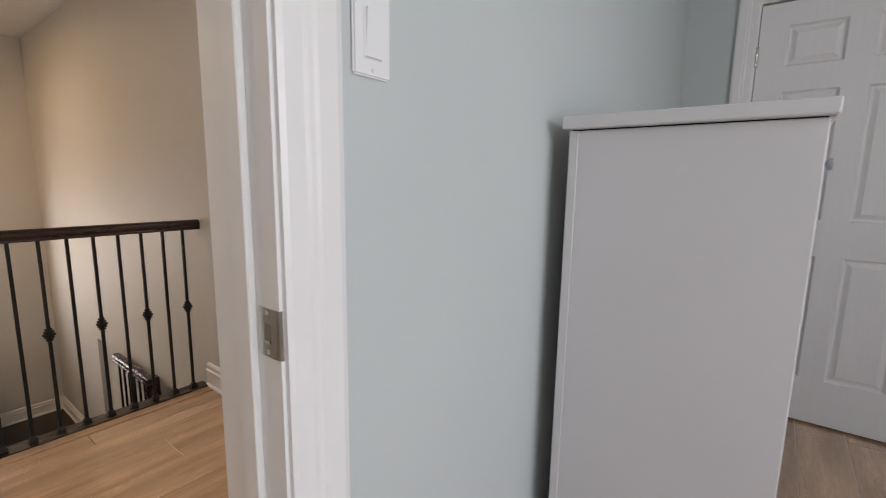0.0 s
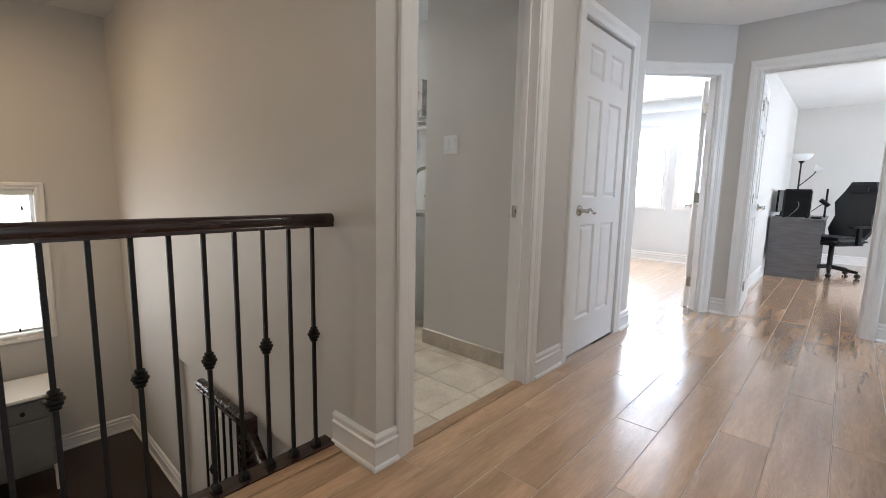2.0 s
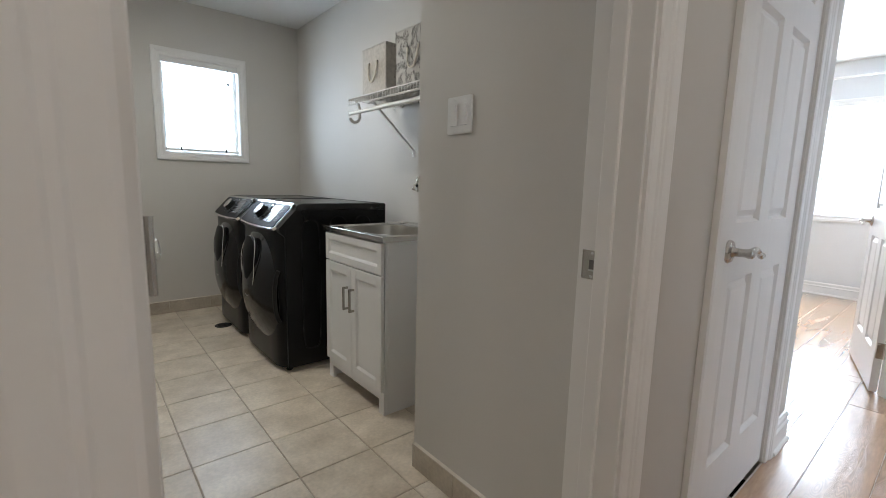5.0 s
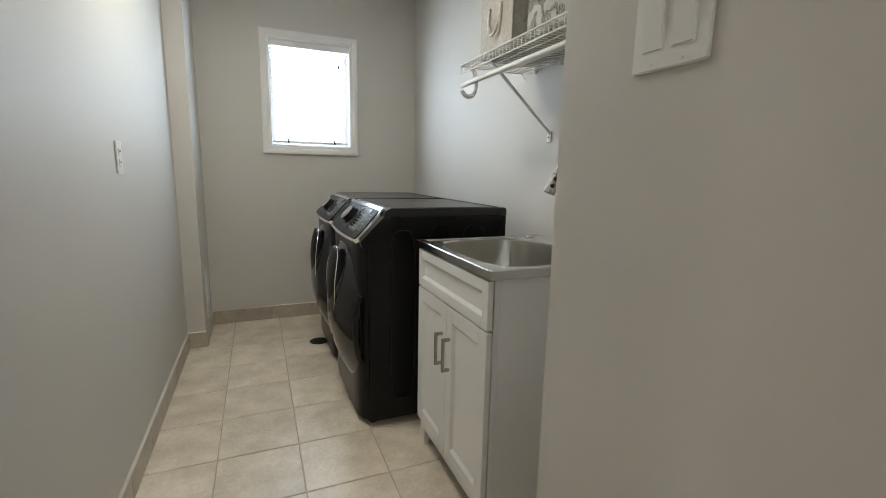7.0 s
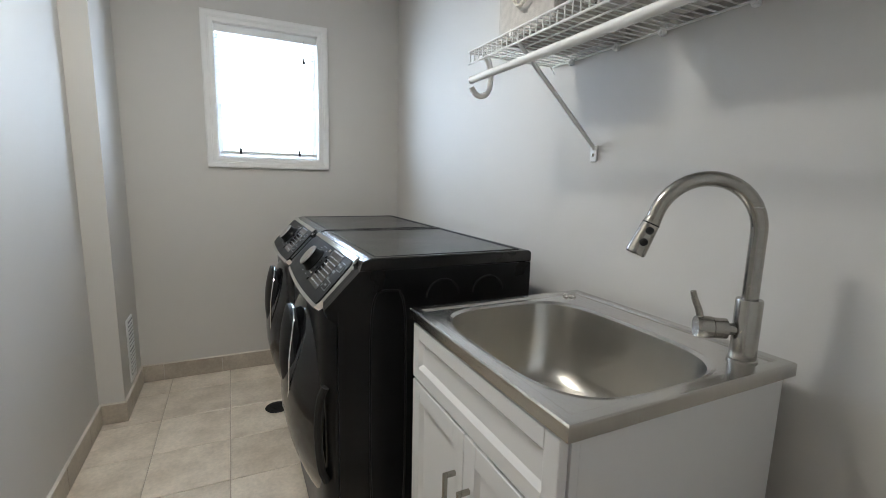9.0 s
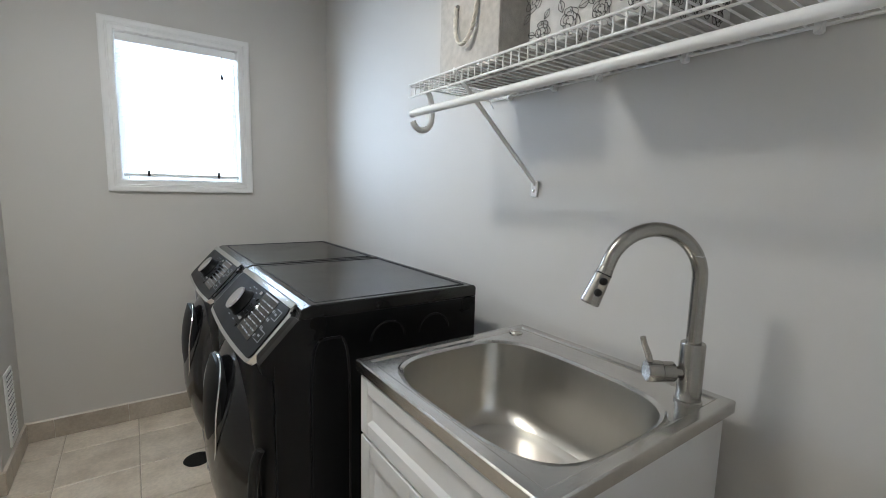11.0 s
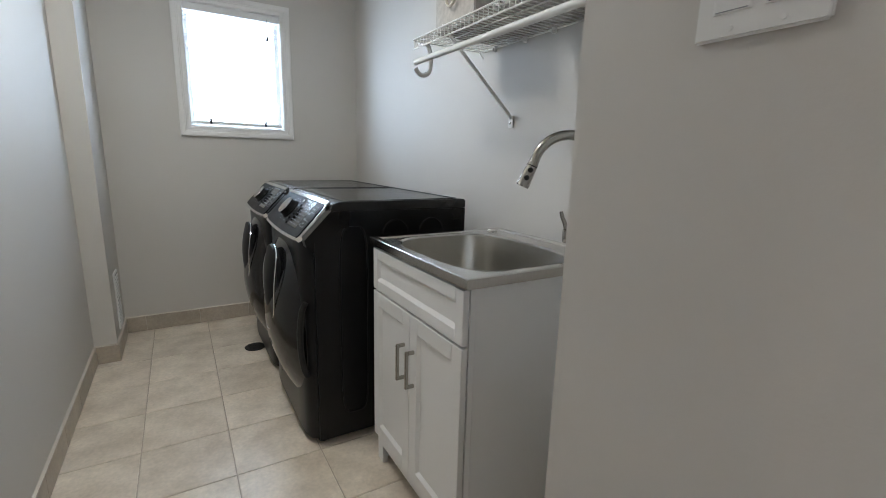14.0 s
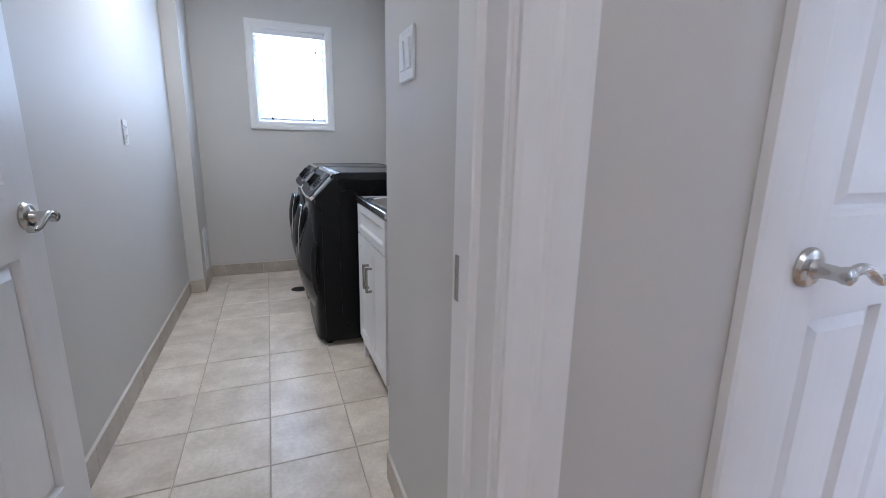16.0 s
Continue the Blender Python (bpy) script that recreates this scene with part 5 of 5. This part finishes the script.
def flower(parent, m, r, seed):
    """A line-drawn peony with leaves, lying in its own xz plane."""
    rnd = random.Random(seed)
    bm = bmesh.new()
    for ring, (rr, n) in enumerate(((0.35, 3), (0.66, 5), (0.95, 6))):
        for k in range(n):
            a0 = 2 * math.pi * (k + rnd.random() * 0.4) / n
            span = math.pi / n * 1.25
            pts = []
            for i in range(9):
                u = i / 8
                a = a0 + span * (2 * u - 1)
                d = r * (rr * (0.62 + 0.38 * math.sin(math.pi * u) ** 0.6) + 0.05 * math.sin(9 * u + k))
                pts.append((d * math.cos(a), 0, d * math.sin(a) * 0.85))
            tube(pts, 0.00075, 4, bm)
    for k in range(3):
        a = rnd.random() * 6.28
        bx, bz = r * 1.0 * math.cos(a), r * 0.9 * math.sin(a)
        tip = (bx + r * 0.9 * math.cos(a + 0.5), bz + r * 0.9 * math.sin(a + 0.5))
        for s in (-0.3, 0, 0.3):
            pts = [(bx + (tip[0] - bx) * u - (tip[1] - bz) * s * math.sin(math.pi * u), 0, bz + (tip[1] - bz) * u + (tip[0] - bx) * s * math.sin(math.pi * u)) for u in [i / 6 for i in range(7)]]
            tube(pts, 0.0007, 4, bm)
    o = part("printed_flower", bm, M_INK, parent, "grey line-drawn flower")
    o.matrix_basis = Matrix.Translation(-ORIGIN[parent.name]) @ m
    return o


rnd = random.Random(4)
for face in range(2):
    for i in range(4 if face == 0 else 3):
        for j in range(4):
            z = SZ + 0.036 + 0.072 * j
            off = 0.035 if j % 2 else 0.0
            if face == 0:
                m = pose(2.7365, 1.365 + 0.075 * i + off * 0.8, z, 0, rnd.random() * 360, 90)
            else:
                m = pose(2.775 + 0.075 * i + off, 1.3165, z, 0, rnd.random() * 360, 0)
            saved = ORIGIN[fb.name]
            ORIGIN[fb.name] = Vector((0, 0, 0))
            o = flower(fb, m, 0.024 + 0.008 * rnd.random(), 10 * i + j + 100 * face)
            o.matrix_basis = Matrix.Translation(-saved) @ m
            ORIGIN[fb.name] = saved

# ---- bedroom dresser ----
dr = thing("dresser", "tall white dresser with an overhanging top against the green wall", "dresser", (1.55, -2.05, 0))
DX0, DX1, DY0, DY1, DH = 1.165, 1.95, -2.290, -1.812, 1.300
part("body", box(DX0, DX1, DY0 + 0.0015, DY1, 0.05, DH, bevel=0.002), M_DRESSER, dr)
part("side_stile", box(DX0 - 0.003, DX0, DY1 - 0.022, DY1, 0.0, DH, bevel=0.001), M_DRESSER, dr)
part("top", box(DX0 - 0.022, DX1 + 0.022, DY0 - 0.010, DY1 + 0.012, DH + 0.003, DH + 0.033, bevel=0.003), M_DRESSER, dr, "white overhanging top board")
# Black strip colours in the shade below the overhanging top.
part("shadow_gap", box(DX0 + 0.004, DX1 - 0.004, DY0 + 0.004, DY1 - 0.004, DH, DH + 0.003), M_DARKGAP, dr)
for k in range(5):
    z = 0.07 + 0.247 * k
    d = part("drawer", box(DX0 + 0.022, DX1 - 0.022, DY0, DY0 + 0.018, z, z + 0.238, bevel=0.003), M_DRESSER, dr)
    for x in (DX0 + 0.14, DX1 - 0.14) if k == 4 else ():
        part("knob", lathe(((0.005, 0), (0.005, 0.008), (0.012, 0.012), (0.012, 0.018), (0, 0.020)), (x, DY0, z + 0.165), 16, Matrix.Rotation(radians(90), 4, 'X')), M_GREYPRINT, d, "grey metal knob", True)
for x in (DX0 + 0.03, DX1 - 0.03):
    for y in (DY0 + 0.04, DY1 - 0.03):
        part("foot", box(x - 0.025, x + 0.025, y - 0.02, y + 0.02, 0, 0.05), M_DRESSER, dr)

# ---- office ----
desk = thing("desk", "grey wood-grain desk with a solid side panel", "desk", (8.1, -0.73, 0))
part("side_panel", box(7.44, 7.465, -1.005, -0.475, 0, 0.745, bevel=0.002), M_DESK, desk)
part("side_panel", box(8.80, 8.825, -1.005, -0.475, 0, 0.745, bevel=0.002), M_DESK, desk)
part("top", box(7.42, 8.845, -1.02, -0.47, 0.745, 0.772, bevel=0.003), M_DESK, desk)
part("back_panel", box(7.465, 8.80, -0.50, -0.485, 0.25, 0.745), M_DESK, desk)
mon = thing("monitor", "thin black computer monitor seen edge-on on the desk", "monitor", (7.78, -0.53, 0.772))
part("screen", moved(box(-0.012, 0.012, -0.21, 0.21, 0.06, 0.36, bevel=0.006), pose(7.98, -0.535, 0.772, 0, 0, 80)), M_GLOSSBLACK, mon, "glossy black screen")
part("stand", box(7.90, 8.06, -0.60, -0.475, 0.772, 0.784, bevel=0.004), M_PANELBLACK, mon)
part("neck", box(7.965, 7.995, -0.55, -0.52, 0.784, 0.86), M_PANELBLACK, mon)
pc = thing("computer_tower", "glossy black computer tower standing on the desk", "computer", (7.66, -0.70, 0.772))
case = part("case", box(7.56, 7.78, -0.865, -0.575, 0.782, 1.135, bevel=0.012, seg=2), M_GLOSSBLACK, pc)
part("front_panel", box(7.552, 7.561, -0.845, -0.595, 0.80, 1.118, bevel=0.003), M_PANELBLACK, case)
part("top_grip", box(7.57, 7.77, -0.855, -0.585, 1.135, 1.143, bevel=0.003), M_PANELBLACK, case)
for x in (7.59, 7.75):
    for y in (-0.84, -0.60):
        part("foot", box(x - 0.015, x + 0.015, y - 0.015, y + 0.015, 0.772, 0.783), M_DARKGAP, pc)
cord = thing("white_cable", "white cable looped up beside the computer tower", "cable", (7.50, -0.72, 0.772))
part("loop", tube([(7.50, -0.70 + 0.05 * math.cos(a), 0.776 + 0.16 * (1 - math.cos(a * 0.5)) + 0.02 * math.sin(a)) for a in [0.5 * k for k in range(9)]], 0.003, 6), M_GREYPRINT, cord)
kb = thing("keyboard", "dark keyboard on the desk edge", "keyboard", (7.65, -0.93, 0.772))
part("case", box(7.52, 7.80, -0.985, -0.88, 0.772, 0.795, bevel=0.004), M_PANELBLACK, kb)
mic = thing("microphone_arm", "black boom arm with a small microphone on the desk", "microphone", (8.2, -1.0, 0.772))
part("pole", tube([(8.2, -0.99, 0.772), (8.2, -0.99, 1.16)], 0.012, 8), M_PANELBLACK, mic)
part("arm", tube([(8.2, -0.99, 0.98), (8.15, -0.93, 0.93), (8.12, -0.80, 0.80)], 0.006, 8), M_PANELBLACK, mic)
part("head", tube([(8.20, -1.02, 0.93), (8.17, -0.93, 1.01)], 0.028, 10), M_PANELBLACK, mic)

lamp = thing("floor_lamp", "black floor lamp with a white bowl shade and a reading arm", "lamp", (8.95, -0.62, 0))
part("base", lathe(((0.13, 0), (0.13, 0.02), (0.03, 0.035), (0.012, 0.05)), (8.95, -0.62, 0), 24), M_IRON, lamp, "", True)
part("pole", tube([(8.95, -0.62, 0.03), (8.95, -0.62, 1.57)], 0.011, 10), M_IRON, lamp)
part("socket_cup", lathe(((0.012, 0), (0.035, 0.03), (0.05, 0.06)), (8.95, -0.62, 1.54), 16), M_IRON, lamp)
part("shade", lathe(((0.045, 0), (0.09, 0.02), (0.125, 0.06), (0.135, 0.10), (0.130, 0.10), (0.085, 0.028), (0.04, 0.01)), (8.95, -0.62, 1.585), 28), M_SHADE, lamp, "white frosted bowl shade", True)
part("arm", tube([(8.95, -0.62, 1.20), (8.90, -0.68, 1.26), (8.88, -0.77, 1.36), (8.88, -0.81, 1.42)], 0.007, 8), M_IRON, lamp)
part("small_shade", moved(lathe(((0.02, 0), (0.05, 0.03), (0.07, 0.09), (0.066, 0.09), (0.045, 0.032), (0.015, 0.01)), (0, 0, 0), 20), pose(8.88, -0.81, 1.42, 30, 0, 0)), M_SHADE, lamp, "small white reading shade", True)

chair = thing("office_chair", "black high-backed office chair on castors", "chair", matrix=pose(8.12, -1.10, 0, 0, 0, 236))
part("seat", box(-0.27, 0.27, -0.26, 0.28, 0.42, 0.53, bevel=0.045, seg=3), M_BLACKFAB, chair, "", True)
back = extrude(((-0.20, 0.50), (0.20, 0.50), (0.26, 0.62), (0.22, 0.80), (0.28, 0.98), (0.20, 1.12), (0.14, 1.26), (-0.14, 1.26), (-0.20, 1.12), (-0.28, 0.98), (-0.22, 0.80), (-0.26, 0.62)),
               lambda x, z: Vector((x, 0.24 + (z - 0.5) * 0.25, z)), lambda x, z: Vector((x * 0.95, 0.33 + (z - 0.5) * 0.25, z)))
part("backrest", back, M_BLACKFAB, chair, "winged backrest")
part("headrest", box(-0.13, 0.13, 0.36, 0.43, 1.10, 1.22, bevel=0.025, seg=2), M_BLACKFAB, chair, "", True)
for s in (-1, 1):
    a = part("armrest", box(s * 0.31 - 0.04, s * 0.31 + 0.04, -0.16, 0.14, 0.66, 0.69, bevel=0.012), M_PANELBLACK, chair)
    part("arm_post", box(s * 0.31 - 0.02, s * 0.31 + 0.02, -0.03, 0.03, 0.44, 0.66, bevel=0.005), M_PANELBLACK, a)
part("gas_lift", tube([(0, 0.02, 0.10), (0, 0.02, 0.42)], 0.03, 12), M_IRON, chair)
for k in range(5):
    a = 2 * math.pi * k / 5 + 0.3
    c, s = math.cos(a), math.sin(a)
    leg = part("base_leg", tube([(0, 0.02, 0.12), (0.30 * c, 0.02 + 0.30 * s, 0.075)], [0.028, 0.02], 8), M_IRON, chair)
    part("castor", lathe(((0.027, -0.02), (0.03, -0.012), (0.03, 0.012), (0.027, 0.02)), (0.30 * c, 0.02 + 0.30 * s, 0.030), 14, Matrix.Rotation(radians(90), 4, 'X')), M_DARKGAP, leg, "", True)

# ---- far bedroom ----
cur = thing("curtain", "grey curtain hanging beside the bedroom window", "curtain", (7.5, 1.75, 0.02))
own = bmesh.new()
top, bot = [], []
for k in range(41):
    y = 1.66 + 0.30 * k / 40
    x = 7.53 + 0.03 * math.sin(k * 1.1)
    top.append(own.verts.new((x, y, 2.27)))
    bot.append(own.verts.new((x + 0.006 * math.sin(k), y, 0.02)))
for k in range(40):
    own.faces.new((top[k], top[k + 1], bot[k + 1], bot[k]))
bmesh.ops.solidify(own, geom=own.faces[:], thickness=0.003)
part("cloth", own, M_CURTAIN, cur, "", True)
rod = thing("curtain_rod", "thin white curtain rod above the bedroom window", "curtain rod", (7.53, 0.95, 2.28))
part("pole", tube([(7.53, -0.2, 2.28), (7.53, 2.1, 2.28)], 0.011, 10), M_WIRE, rod)
for y in (-0.1, 2.0):
    part("bracket", box(7.53, 7.598, y - 0.01, y + 0.01, 2.27, 2.29), M_WIRE, rod)

# ---- laundry tile floor and tile skirting ----
T, G = 0.305, 0.004
LX, LY = 1.943, 1.058


def tile_piece(x0, x1, y0, y1, z0, z1, cache={}):
    key = (round(x1 - x0, 3), round(y1 - y0, 3), round(z1 - z0, 3))
    if key not in cache:
        bm = bmesh.new()
        a, b, h = key[0] / 2, key[1] / 2, key[2]
        e = 0.0022
        lo = [bm.verts.new((x, y, 0)) for x, y in ((-a, -b), (a, -b), (a, b), (-a, b))]
        mi = [bm.verts.new((x, y, h - e)) for x, y in ((-a, -b), (a, -b), (a, b), (-a, b))]
        hi = [bm.verts.new((x, y, h)) for x, y in ((-a + e, -b + e), (a - e, -b + e), (a - e, b - e), (-a + e, b - e))]
        bm.faces.new(hi)
        for u, v in ((lo, mi), (mi, hi)):
            for k in range(4):
                bm.faces.new((u[k], u[(k + 1) % 4], v[(k + 1) % 4], v[k]))
        me = bpy.data.meshes.new("piece")
        bm.to_mesh(me)
        bm.free()
        cache[key] = me
    return cache[key], ((x0 + x1) / 2, (y0 + y1) / 2, z0)


def cuts(lo, hi, origin, step):
    k = math.floor((lo - origin) / step)
    out = []
    while origin + k * step < hi - 1e-6:
        a, b = max(lo, origin + k * step), min(hi, origin + (k + 1) * step)
        if b - a > 0.012:
            out.append((a, b))
        k += 1
    return out


prng = random.Random(7)
for x0, x1 in cuts(1.385, 3.03, LX, T):
    for y0, y1 in cuts(0.06, 3.69, LY, T):
        me, c = tile_piece(x0 + G / 2, x1 - G / 2, y0 + G / 2, y1 - G / 2, -0.006, 0.0)
        if not me.materials:
            me.materials.append(M_TILE)
        o = new("tile", me)
        o.parent = laundry_base
        o.location = (c[0], c[1], c[2] + prng.uniform(-0.0004, 0.0004))


def skirting(name, x0, y0, x1, y1, nx, ny, height=0.098):
    """A row of base tiles with a line of caulk on top."""
    length = math.hypot(x1 - x0, y1 - y0)
    ux, uy = (x1 - x0) / length, (y1 - y0) / length
    turn = math.degrees(math.atan2(uy, ux))
    sgn = 1 if (-uy * nx + ux * ny) > 0 else -1
    t = thing(name, "beige tile skirting with a white caulk line", "skirting", kind="structure", matrix=pose(x0, y0, 0, 0, 0, turn))
    for a, b in cuts(0, length, 0.11, T):
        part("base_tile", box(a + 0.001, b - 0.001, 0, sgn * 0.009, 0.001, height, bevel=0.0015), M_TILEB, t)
    part("caulk", extrude(((0, height), (sgn * 0.008, height), (0, height + 0.006)), lambda y, z: Vector((0, y, z)), lambda y, z: Vector((length, y, z))), M_CAULK, t)


skirting("skirting_left", 1.385, 0.20, 1.385, 3.248, 1, 0)
skirting("skirting_column", 1.385, 3.248, 1.496, 3.248, 0, -1)
skirting("skirting_column_side", 1.487, 3.239, 1.487, 3.69, 1, 0)
skirting("skirting_back", 1.487, 3.69, 3.03, 3.69, 0, -1)
skirting("skirting_jog", 2.325, 0.20, 2.325, 0.859, -1, 0)
skirting("skirting_alcove", 2.316, 0.85, 3.03, 0.85, 0, 1)
skirting("skirting_right", 3.03, 0.85, 3.03, 3.69, -1, 0)

# ---- oak planks ----
PW, PL = 0.190, 1.21


def planks(x0, x1, y0, y1, seed):
    for r0, r1 in cuts(y0, y1, -0.130, PW):
        row = round((r0 + r1) / 2 / PW)
        shift = (row * 0.415 + seed) % 1.0 * PL
        for a, b in cuts(x0, x1, shift, PL):
            me, c = tile_piece(a + 0.0003, b - 0.0003, r0 + 0.0003, r1 - 0.0003, -0.012, 0.0)
            if not me.materials:
                me.materials.append(M_PLANK)
            o = new("plank", me)
            o.parent = hall_floor
            o.location = (c[0], c[1], c[2] + prng.uniform(-0.0003, 0.0003))


planks(-1.9, 4.86, -4.2, -0.004, 0.1)
planks(4.86, 9.6, -3.4, -0.004, 0.1)
planks(3.755, 7.6, -0.004, 2.62, 0.1)
planks(-0.83, 1.199, -0.004, 0.18, 0.1)
